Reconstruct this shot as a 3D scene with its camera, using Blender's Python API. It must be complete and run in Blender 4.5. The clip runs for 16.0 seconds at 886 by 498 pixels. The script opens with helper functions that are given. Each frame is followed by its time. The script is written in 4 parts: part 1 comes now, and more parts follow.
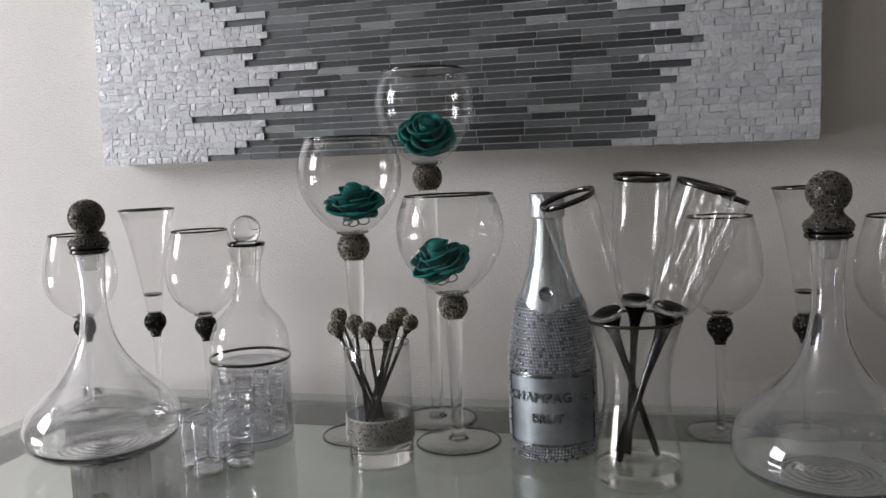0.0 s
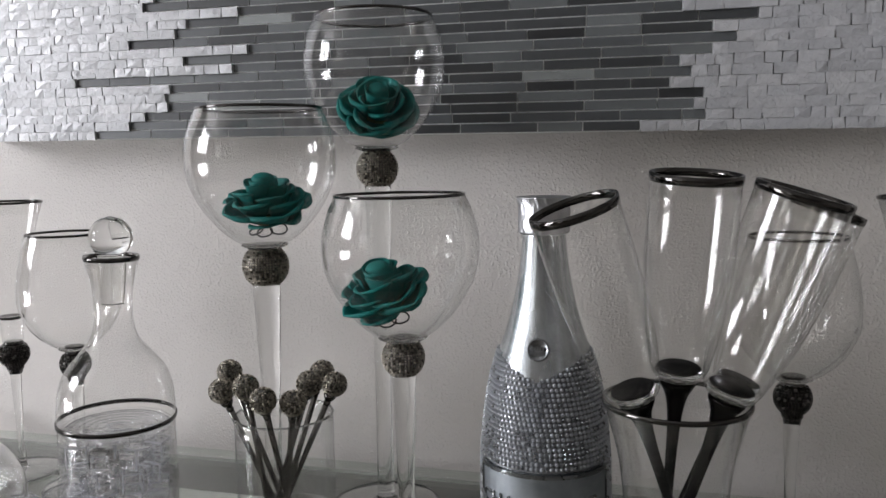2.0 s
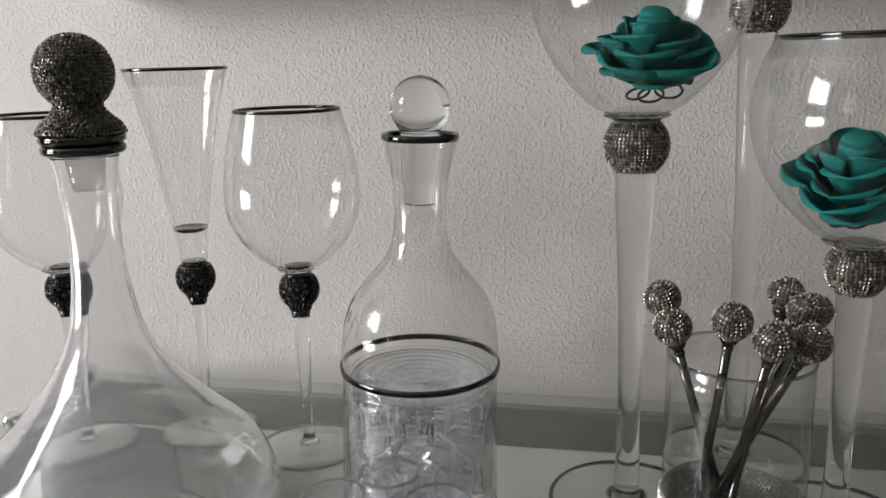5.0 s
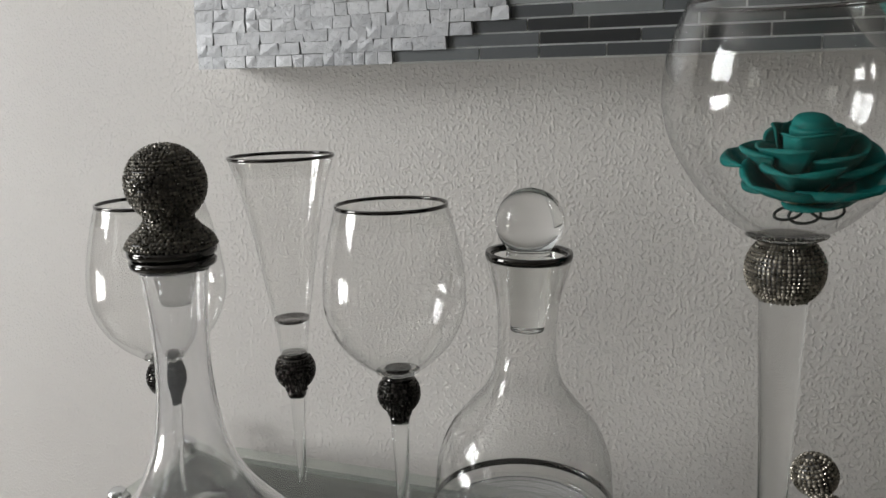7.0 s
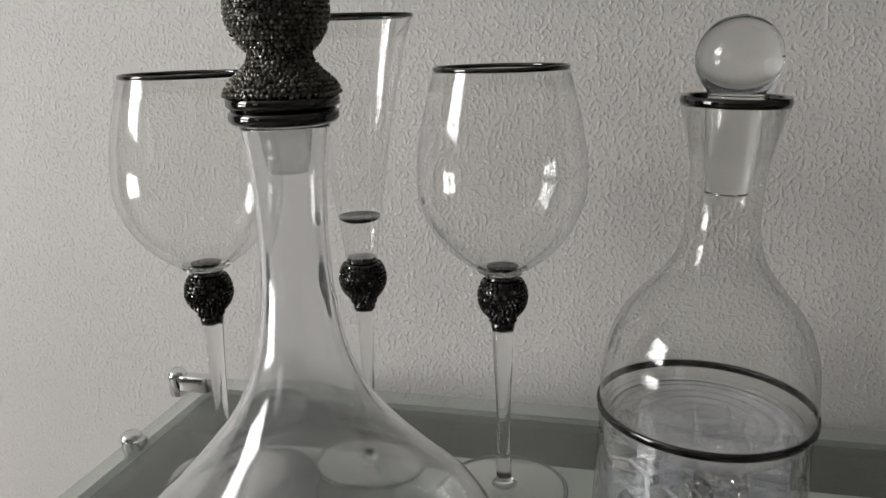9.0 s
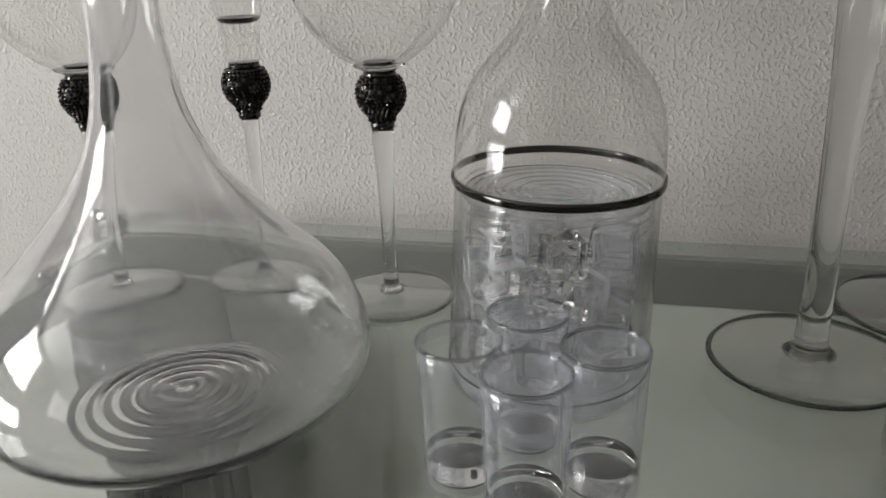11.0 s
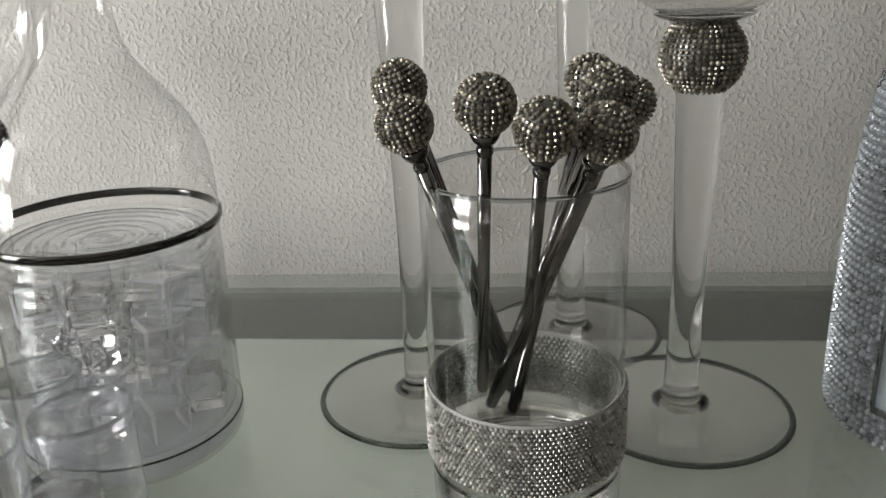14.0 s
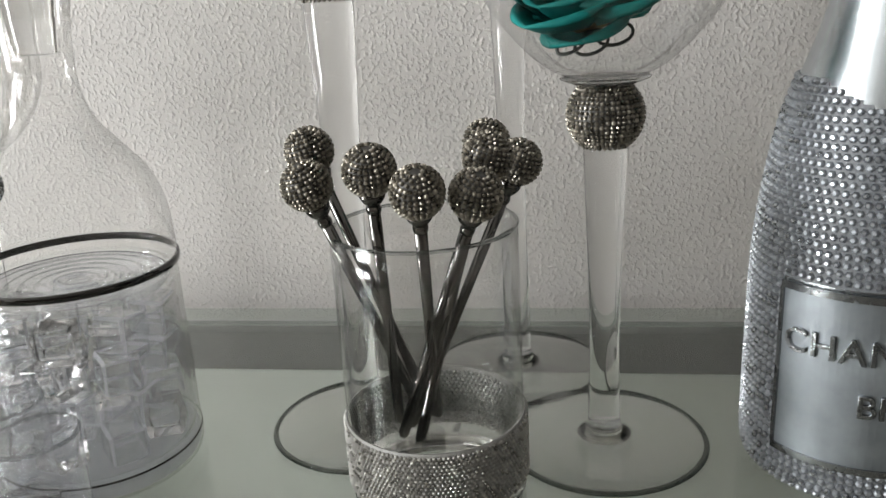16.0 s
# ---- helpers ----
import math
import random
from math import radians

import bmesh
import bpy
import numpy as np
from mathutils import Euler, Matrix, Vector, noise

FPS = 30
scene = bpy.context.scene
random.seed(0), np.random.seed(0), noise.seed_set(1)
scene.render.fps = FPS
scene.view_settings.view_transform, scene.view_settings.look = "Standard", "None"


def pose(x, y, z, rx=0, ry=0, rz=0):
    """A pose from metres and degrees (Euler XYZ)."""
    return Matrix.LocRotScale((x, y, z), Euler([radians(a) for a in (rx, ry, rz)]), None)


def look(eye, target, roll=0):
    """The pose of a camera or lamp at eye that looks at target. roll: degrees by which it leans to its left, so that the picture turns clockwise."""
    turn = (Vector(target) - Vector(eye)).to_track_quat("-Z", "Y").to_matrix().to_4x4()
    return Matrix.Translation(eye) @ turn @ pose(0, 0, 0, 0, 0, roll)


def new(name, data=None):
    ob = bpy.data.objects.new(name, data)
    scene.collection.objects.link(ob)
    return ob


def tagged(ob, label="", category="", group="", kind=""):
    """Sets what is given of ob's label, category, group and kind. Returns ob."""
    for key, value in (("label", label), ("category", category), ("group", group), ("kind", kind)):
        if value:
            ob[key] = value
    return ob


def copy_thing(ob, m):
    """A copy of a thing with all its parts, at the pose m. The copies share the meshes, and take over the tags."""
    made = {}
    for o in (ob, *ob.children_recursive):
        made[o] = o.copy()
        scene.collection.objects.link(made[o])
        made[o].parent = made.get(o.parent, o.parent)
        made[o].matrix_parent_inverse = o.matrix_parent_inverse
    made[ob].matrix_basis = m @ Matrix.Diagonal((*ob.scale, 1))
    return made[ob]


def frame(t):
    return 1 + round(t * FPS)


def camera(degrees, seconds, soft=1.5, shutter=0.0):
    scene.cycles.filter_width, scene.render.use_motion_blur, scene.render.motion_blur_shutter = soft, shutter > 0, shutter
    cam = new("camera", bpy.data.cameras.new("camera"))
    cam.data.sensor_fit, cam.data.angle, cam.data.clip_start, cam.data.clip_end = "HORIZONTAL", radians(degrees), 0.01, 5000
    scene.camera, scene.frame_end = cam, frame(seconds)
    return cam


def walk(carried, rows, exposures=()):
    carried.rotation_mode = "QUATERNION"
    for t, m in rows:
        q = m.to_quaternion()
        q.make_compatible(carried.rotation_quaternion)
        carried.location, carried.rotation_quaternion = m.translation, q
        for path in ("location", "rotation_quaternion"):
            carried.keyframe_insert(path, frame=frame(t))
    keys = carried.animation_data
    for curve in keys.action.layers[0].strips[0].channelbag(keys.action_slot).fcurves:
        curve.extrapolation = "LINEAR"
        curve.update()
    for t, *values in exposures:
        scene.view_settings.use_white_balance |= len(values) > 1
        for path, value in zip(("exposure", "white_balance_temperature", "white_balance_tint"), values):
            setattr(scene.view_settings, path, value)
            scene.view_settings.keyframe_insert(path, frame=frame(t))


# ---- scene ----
cam = camera(58.1, 16.0)
PATH = [
    (0, (0.307, 0.209, 1.123), (-0.213, 2.13, 0.924), -2.5),
    (0.5, (0.266, 0.207, 1.127), (-0.221, 2.136, 0.918), -2.3),
    (1, (0.259, 0.242, 1.126), (-0.22, 2.172, 0.909), -2.1),
    (1.5, (0.26, 0.375, 1.128), (-0.231, 2.302, 0.917), -1.6),
    (2, (0.275, 0.506, 1.121), (-0.258, 2.42, 0.896), -1.1),
    (2.5, (0.26, 0.557, 1.108), (-0.27, 2.47, 0.863), -1.1),
    (3, (0.19, 0.574, 1.105), (-0.309, 2.495, 0.863), -2.0),
    (3.5, (0.119, 0.583, 1.095), (-0.355, 2.497, 0.757), -1.8),
    (4, (0.043, 0.605, 1.083), (-0.35, 2.527, 0.696), -1.4),
    (4.2, (0.011, 0.612, 1.074), (-0.375, 2.533, 0.675), -1.3),
    (6.3, (-0.096, 0.637, 1.109), (-0.475, 2.53, 0.589), -1.9),
    (6.5, (-0.092, 0.646, 1.109), (-0.578, 2.529, 0.643), -2.0),
    (7, (-0.072, 0.683, 1.128), (-0.766, 2.518, 0.736), -1.7),
    (7.5, (-0.062, 0.709, 1.125), (-0.829, 2.508, 0.704), -1.4),
    (8, (-0.137, 0.72, 1.123), (-0.769, 2.573, 0.714), -1.3),
    (8.5, (-0.19, 0.719, 1.093), (-0.685, 2.604, 0.643), -1.1),
    (9, (-0.211, 0.717, 1.073), (-0.678, 2.591, 0.557), -1.6),
    (9.5, (-0.211, 0.714, 1.06), (-0.672, 2.556, 0.431), -1.6),
    (9.7, (-0.205, 0.71, 1.054), (-0.649, 2.529, 0.351), -1.1),
    (11.8, (-0.103, 0.732, 0.995), (-0.519, 2.549, 0.269), -2.8),
    (12, (-0.09, 0.737, 0.999), (-0.5, 2.561, 0.29), -3.1),
    (12.5, (-0.064, 0.744, 1.009), (-0.362, 2.59, 0.298), -2.7),
    (13, (-0.037, 0.755, 1.013), (-0.23, 2.625, 0.33), -2.0),
    (13.5, (-0.013, 0.76, 1.01), (-0.196, 2.638, 0.347), -2.2),
    (14, (0.004, 0.762, 1.003), (-0.208, 2.633, 0.328), -2.7),
    (14.5, (0.016, 0.759, 0.992), (-0.212, 2.627, 0.316), -3.2),
    (15, (0.024, 0.751, 0.984), (-0.22, 2.617, 0.309), -3.4),
    (15.5, (0.04, 0.745, 0.99), (-0.217, 2.621, 0.347), -3.4),
    (16, (0.057, 0.74, 1.018), (-0.248, 2.621, 0.411), -3.5),
]
walk(cam, [(t, look(eye, target, roll)) for t, eye, target, roll in PATH],
     exposures=[(0, -0.05, 6700, 14), (4, 0.11, 6780, 14), (6.5, -0.33, 6900, 9), (8.5, -0.35, 6920, 10), (9.5, -0.46, 6940, 10), (12.2, 0.06, 6980, 9), (13.5, 0.15, 6980, 8), (15, 0.44, 6940, 9), (16, 0.39, 6880, 9)])


# ---- world and light ----
world = bpy.data.worlds.new("world")
scene.world = world
world.use_nodes = True
wn = world.node_tree.nodes
sky = wn.new("ShaderNodeTexSky")
sky.sky_type, sky.sun_disc = "NISHITA", False
sky.sun_elevation, sky.sun_rotation = radians(38), radians(250)
world.node_tree.links.new(sky.outputs["Color"], wn["Background"].inputs["Color"])
wn["Background"].inputs["Strength"].default_value = 0.12

WALL_Y = 1.305
ROOM_L, ROOM_R, ROOM_F, ROOM_H = -2.60, 3.2, -4.4, 2.6
WIN_Y0, WIN_Y1, WIN_Z0, WIN_Z1 = -0.70, 0.45, 1.40, 2.50  # upper window in the west wall
LOW_Z0, LOW_Z1 = 0.42, 0.96  # lower window under it
BACK_Y0, BACK_Y1, BACK_Z0, BACK_Z1 = -3.50, -1.90, 1.2, 2.4  # added unseen window further back in the west wall, for fill light


def window_light(name, place, turn, w, h, power, colour):
    lamp = bpy.data.lights.new(name, "AREA")
    lamp.shape, lamp.size, lamp.size_y, lamp.energy, lamp.color = "RECTANGLE", w, h, power, colour
    ob = new(name, lamp)
    ob.matrix_world = pose(*place, *turn)
    return ob


# daylight standing in the window's opening, shining into the room (+x)
for lo, hi, power in ((WIN_Z0, WIN_Z1, 112.0), (LOW_Z0, LOW_Z1, 70.0)):
    window_light("window_daylight", (ROOM_L - 0.13, (WIN_Y0 + WIN_Y1) / 2, (lo + hi) / 2), (90, 0, -90), WIN_Y1 - WIN_Y0, hi - lo, power, (0.92, 0.97, 1.04))
# added fill lamp, lighting the plaster wall more from the front
window_light("back_fill_light", (ROOM_L - 0.13, (BACK_Y0 + BACK_Y1) / 2, (BACK_Z0 + BACK_Z1) / 2), (90, 0, -90), BACK_Y1 - BACK_Y0, BACK_Z1 - BACK_Z0, 14.0, (1.0, 0.985, 0.96))
scene.cycles.transparent_max_bounces, scene.cycles.max_bounces, scene.cycles.transmission_bounces = 32, 24, 24


# ---- materials ----
def mat_new(name):
    m = bpy.data.materials.new(name)
    m.use_nodes = True
    nt = m.node_tree
    return m, nt, nt.nodes["Principled BSDF"]


def node(nt, kind, **inputs):
    n = nt.nodes.new(kind)
    for key, value in inputs.items():
        n.inputs[key.replace("_", " ")].default_value = value
    return n


def ramp(nt, fac, stops):
    r = nt.nodes.new("ShaderNodeValToRGB")
    els = r.color_ramp.elements
    while len(els) < len(stops):
        els.new(0.5)
    for e, (p, c) in zip(els, stops):
        e.position, e.color = p, (*c, 1)
    nt.links.new(fac, r.inputs["Fac"])
    return r.outputs["Color"]


def coords(nt, scale=(1, 1, 1), kind="Object"):
    tc = nt.nodes.new("ShaderNodeTexCoord")
    mp = nt.nodes.new("ShaderNodeMapping")
    mp.inputs["Scale"].default_value = scale
    nt.links.new(tc.outputs[kind], mp.inputs["Vector"])
    return mp.outputs["Vector"]


def noise_tex(nt, vec, scale, detail=4.0, rough=0.55):
    n = node(nt, "ShaderNodeTexNoise", Scale=scale, Detail=detail, Roughness=rough)
    nt.links.new(vec, n.inputs["Vector"])
    return n.outputs["Fac"]


def bump(nt, height, strength, distance, before=None):
    b = node(nt, "ShaderNodeBump", Strength=strength, Distance=distance)
    nt.links.new(height, b.inputs["Height"])
    if before:
        nt.links.new(before, b.inputs["Normal"])
    return b.outputs["Normal"]


def plaster(name, lo, hi, relief):
    """Painted orange-peel plaster: worm-like blobs a few millimetres across."""
    m, nt, p = mat_new(name)
    v = coords(nt, (1, 1, 0.88))
    blobs = noise_tex(nt, v, 370, 1.0, 0.5)
    soft = ramp(nt, blobs, [(0.46, (0, 0, 0)), (0.55, (0.16, 0.16, 0.16)), (0.64, (0.62, 0.62, 0.62)), (0.78, (1, 1, 1))])
    fine = noise_tex(nt, v, 520, 2.0, 0.5)
    wide = noise_tex(nt, coords(nt), 2.2, 5.0, 0.6)
    nt.links.new(ramp(nt, wide, [(0.3, lo), (0.7, hi)]), p.inputs["Base Color"])
    n1 = bump(nt, soft, relief, 0.0022)
    nt.links.new(bump(nt, fine, relief * 0.35, 0.0006, n1), p.inputs["Normal"])
    p.inputs["Roughness"].default_value = 0.62
    return m


def painted(name, colour, rough=0.5, var=0.12, scale=9.0, metal=0.0, relief=0.05, grain=120.0, gloss=0.5):
    m, nt, p = mat_new(name)
    v = coords(nt)
    f = noise_tex(nt, v, scale, 5.0, 0.6)
    lo, hi = [tuple(min(1.0, c * k) for c in colour) for k in (1 - var, 1 + var)]
    nt.links.new(ramp(nt, f, [(0.32, lo), (0.68, hi)]), p.inputs["Base Color"])
    g = noise_tex(nt, v, grain, 4.0, 0.6)
    nt.links.new(bump(nt, g, relief, 0.001), p.inputs["Normal"])
    p.inputs["Specular IOR Level"].default_value = gloss
    p.inputs["Roughness"].default_value, p.inputs["Metallic"].default_value = rough, metal
    return m


def metal(name, colour, rough, streak=0.25, relief=0.03, grain=300.0, stretch=(1, 1, 1)):
    m, nt, p = mat_new(name)
    v = coords(nt, stretch)
    f = noise_tex(nt, v, grain * 0.2, 4.0, 0.6)
    lo, hi = [tuple(min(1.0, c * k) for c in colour) for k in (1 - streak, 1 + streak)]
    nt.links.new(ramp(nt, f, [(0.3, lo), (0.7, hi)]), p.inputs["Base Color"])
    rr = nt.nodes.new("ShaderNodeMapRange")
    rr.inputs["To Min"].default_value, rr.inputs["To Max"].default_value = rough * 0.75, rough * 1.35
    nt.links.new(f, rr.inputs["Value"])
    nt.links.new(rr.outputs["Result"], p.inputs["Roughness"])
    g = noise_tex(nt, v, grain, 3.0, 0.55)
    nt.links.new(bump(nt, g, relief, 0.0008), p.inputs["Normal"])
    p.inputs["Metallic"].default_value = 1.0
    return m


def stones(name, dark, light, rough=0.16, spark=1.6):
    """Set stones: each one its own shade of faceted metal-backed glass."""
    m, nt, p = mat_new(name)
    geo = nt.nodes.new("ShaderNodeNewGeometry")
    nt.links.new(ramp(nt, geo.outputs["Random Per Island"], [(0.0, dark), (0.70, tuple(a * 0.6 + b * 0.4 for a, b in zip(dark, light))), (0.93, light), (1.0, tuple(min(0.9, b * spark) for b in light))]), p.inputs["Base Color"])
    rr = nt.nodes.new("ShaderNodeMapRange")
    rr.inputs["To Min"].default_value, rr.inputs["To Max"].default_value = rough * 0.5, rough * 1.8
    nt.links.new(geo.outputs["Random Per Island"], rr.inputs["Value"])
    nt.links.new(rr.outputs["Result"], p.inputs["Roughness"])
    p.inputs["Metallic"].default_value = 0.9
    return m


def thin_glass(name, tint=(0.985, 0.985, 0.98), base=0.055, edge=0.9, rough=0.015, film=None):
    """Blown glass a millimetre thick: clear straight on, glossy towards the outline; film paints a pale glow into it.
    """
    m, nt, p = mat_new(name)
    nt.nodes.remove(p)
    out = nt.nodes["Material Output"]
    lw = nt.nodes.new("ShaderNodeLayerWeight")
    lw.inputs["Blend"].default_value = 0.5
    po = nt.nodes.new("ShaderNodeMath")
    po.operation = "POWER"
    po.inputs[1].default_value = 3.0
    nt.links.new(lw.outputs["Facing"], po.inputs[0])
    ma = nt.nodes.new("ShaderNodeMath")
    ma.operation = "MULTIPLY_ADD"
    ma.inputs[1].default_value, ma.inputs[2].default_value = edge - base, base
    nt.links.new(po.outputs[0], ma.inputs[0])
    tr = nt.nodes.new("ShaderNodeBsdfTransparent")
    tr.inputs["Color"].default_value = (*tint, 1)
    gl = nt.nodes.new("ShaderNodeBsdfGlossy")
    gl.inputs["Roughness"].default_value = rough
    mx = nt.nodes.new("ShaderNodeMixShader")
    nt.links.new(ma.outputs[0], mx.inputs["Fac"])
    nt.links.new(tr.outputs[0], mx.inputs[1])
    nt.links.new(gl.outputs[0], mx.inputs[2])
    last = mx.outputs[0]
    # pale diffuse share that paints brightness into the clear glass
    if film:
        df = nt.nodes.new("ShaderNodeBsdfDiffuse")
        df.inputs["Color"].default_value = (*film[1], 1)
        film_mix = nt.nodes.new("ShaderNodeMixShader")
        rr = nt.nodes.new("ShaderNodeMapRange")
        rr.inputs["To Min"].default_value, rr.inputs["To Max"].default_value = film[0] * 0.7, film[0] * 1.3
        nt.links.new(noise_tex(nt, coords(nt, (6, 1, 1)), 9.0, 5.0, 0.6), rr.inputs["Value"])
        nt.links.new(rr.outputs["Result"], film_mix.inputs["Fac"])
        nt.links.new(last, film_mix.inputs[1])
        nt.links.new(df.outputs[0], film_mix.inputs[2])
        last = film_mix.outputs[0]
    nt.links.new(last, out.inputs["Surface"])
    return m


def solid_glass(name, tint=(0.97, 0.975, 0.97), ior=1.47, relief=0.0, grain=60.0):
    m, nt, p = mat_new(name)
    p.inputs["Base Color"].default_value = (*tint, 1)
    p.inputs["Transmission Weight"].default_value = 1.0
    p.inputs["Roughness"].default_value = 0.0
    p.inputs["IOR"].default_value = ior
    if relief:
        nt.links.new(bump(nt, noise_tex(nt, coords(nt), grain, 2.0), relief, 0.001), p.inputs["Normal"])
    return m


def blown_glass(name, blur, haze):
    """Clear refracting glass under a sharp gloss, its walls a little uneven; a bluish haze paints in the window's inner
    reflections.
    """
    m, nt, p = mat_new(name)
    p.inputs["Base Color"].default_value = (0.988, 0.99, 0.992, 1)
    p.inputs["Transmission Weight"].default_value, p.inputs["IOR"].default_value = 1.0, 1.45
    p.inputs["Roughness"].default_value = blur
    p.inputs["Coat Weight"].default_value, p.inputs["Coat Roughness"].default_value = 0.4, 0.06
    through_it, off_it, both = nt.nodes.new("ShaderNodeBsdfTranslucent"), nt.nodes.new("ShaderNodeBsdfDiffuse"), nt.nodes.new("ShaderNodeMixShader")
    for k, sh in enumerate((through_it, off_it)):
        sh.inputs["Color"].default_value = (*haze[1], 1)
        nt.links.new(sh.outputs[0], both.inputs[k + 1])
    mx = nt.nodes.new("ShaderNodeMixShader")
    mx.inputs["Fac"].default_value = haze[0]
    nt.links.new(p.outputs[0], mx.inputs[1])
    nt.links.new(both.outputs[0], mx.inputs[2])
    nt.links.new(mx.outputs[0], nt.nodes["Material Output"].inputs["Surface"])
    return m


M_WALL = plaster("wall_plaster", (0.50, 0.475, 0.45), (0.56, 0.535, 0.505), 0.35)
# unseen walls, ceiling and floor: colours darkened to cut the bounce light
M_WALL_DARKENED = painted("darkened_wall_paint", (0.33, 0.31, 0.285), 0.65)
M_CEIL = painted("ceiling_paint", (0.55, 0.54, 0.52), 0.7)
M_FLOOR = painted("floor_tile", (0.22, 0.20, 0.175), 0.35, 0.2, 4.0)
M_TRIM = painted("white_trim_paint", (0.78, 0.77, 0.75), 0.4)
M_THIN = thin_glass("thin_clear_glass", rough=0.07)
M_SOLID = solid_glass("solid_clear_glass")
# bluish haze stands in for window light reflected inside the glass
M_CLEAR = blown_glass("blown_clear_glass", 0.028, (0.022, (0.84, 0.87, 0.97)))
M_FROST = thin_glass("ground_glass", (0.86, 0.86, 0.86), 0.06)
# films on acrylic and shot glass stand in for light caught inside
M_ICE = thin_glass("clear_acrylic", (0.995, 0.995, 1.0), 0.08, 0.95, 0.015, (0.09, (0.90, 0.93, 1.0)))
# white film on the bevels paints the cubes' edge glints
M_EDGE_GLINT = thin_glass("painted_edge_glint", (0.99, 0.99, 1.0), 0.12, 0.95, 0.02, (0.38, (0.93, 0.95, 1.0)))
M_CUBE = solid_glass("clear_cube_acrylic", (1.0, 1.0, 1.0), 1.40)
# strong pale film paints the light gathered in the carafe's base
M_BASE_GLOW = thin_glass("glow_base_glass", (0.99, 0.99, 1.0), 0.10, 0.98, 0.015, (0.34, (0.90, 0.93, 1.0)))
M_SHOT = thin_glass("shot_glass_wall", (0.99, 0.99, 0.995), 0.08, 0.98, 0.015, (0.06, (0.86, 0.89, 1.0)))
M_GLOW_VEIL = thin_glass("carafe_glow_glass", (0.99, 0.99, 0.995), 0.05, 0.95, 0.015, (0.09, (0.90, 0.93, 1.0)))
M_FAINT = thin_glass("inner_glass", (0.99, 0.99, 0.99), 0.03, 0.9)
M_LIP = solid_glass("glass_lip", (0.62, 0.64, 0.64))
M_BODY = thin_glass("thick_clear_glass", (0.99, 0.992, 0.992), 0.06)
# film stands in for the whitish reflection on the feet
M_FOOT = thin_glass("foot_glass", (0.98, 0.98, 0.975), 0.09, 0.9, 0.02, (0.12, (0.60, 0.60, 0.57)))
M_BLACK = painted("black_enamel", (0.006, 0.0055, 0.0055), 0.6, gloss=0.05)
M_EDGE = solid_glass("glass_edge", (0.17, 0.20, 0.18))
# dark tint standing in for reflections and refraction in clear glass
M_DARK_REFR = solid_glass("dark_refraction_glass", (0.12, 0.11, 0.11))
# faint film paints extra brightness over the clear table glass
M_TOP = thin_glass("table_glass", (0.945, 0.972, 0.945), 0.03, 0.68, 0.02, (0.05, (0.50, 0.52, 0.49)))
M_FRAME = metal("grey_frame_metal", (0.024, 0.027, 0.028), 0.20, 0.45, 0.05, 60.0)
M_CHROME = metal("chrome", (0.75, 0.76, 0.78), 0.08, 0.05, 0.01)
M_GUN = metal("gunmetal_plating", (0.075, 0.072, 0.070), 0.07, 0.2, 0.01)
M_POLE = metal("black_chrome", (0.030, 0.028, 0.028), 0.06, 0.2, 0.01)
M_STEM = metal("dark_chrome", (0.060, 0.057, 0.055), 0.07, 0.2, 0.01)
M_ROD = metal("pewter_rod", (0.14, 0.134, 0.128), 0.06, 0.15, 0.01)
M_FLUTED = metal("fluted_dark_chrome", (0.040, 0.042, 0.044), 0.12, 0.2, 0.02)
M_ST_PEWTER = stones("pewter_stones", (0.165, 0.15, 0.124), (0.35, 0.32, 0.27), 0.32, 1.6)
M_ST_DARK = stones("dark_stones", (0.032, 0.030, 0.028), (0.15, 0.14, 0.132), 0.16)
M_ST_SILVER = stones("silver_stones", (0.35, 0.365, 0.385), (0.42, 0.44, 0.465), 0.38, 1.02)
M_ST_STOP = stones("stopper_stones", (0.12, 0.112, 0.098), (0.24, 0.224, 0.195), 0.34, 1.6)
M_BED = painted("stone_setting_resin", (0.055, 0.052, 0.047), 0.45, 0.3, 60)
M_SILVER = metal("brushed_silver_foil", (0.48, 0.51, 0.53), 0.24, 0.22, 0.08, 240.0, (1, 1, 0.2))
M_LABEL = metal("silver_label", (0.30, 0.325, 0.345), 0.50, 0.28, 0.10, 150.0)
M_LETTER = metal("raised_letter_silver", (0.24, 0.25, 0.26), 0.26, 0.15)
M_ROSE = painted("teal_foam", (0.002, 0.125, 0.112), 0.6, 0.25, 60.0, 0.0, 0.12, 500.0, 0.15)
M_CALYX = painted("olive_calyx", (0.10, 0.11, 0.035), 0.6, 0.3, 90.0)
M_WIRE = painted("black_wire", (0.012, 0.014, 0.012), 0.4)
M_GROUT = painted("panel_board", (0.70, 0.71, 0.70), 0.7)


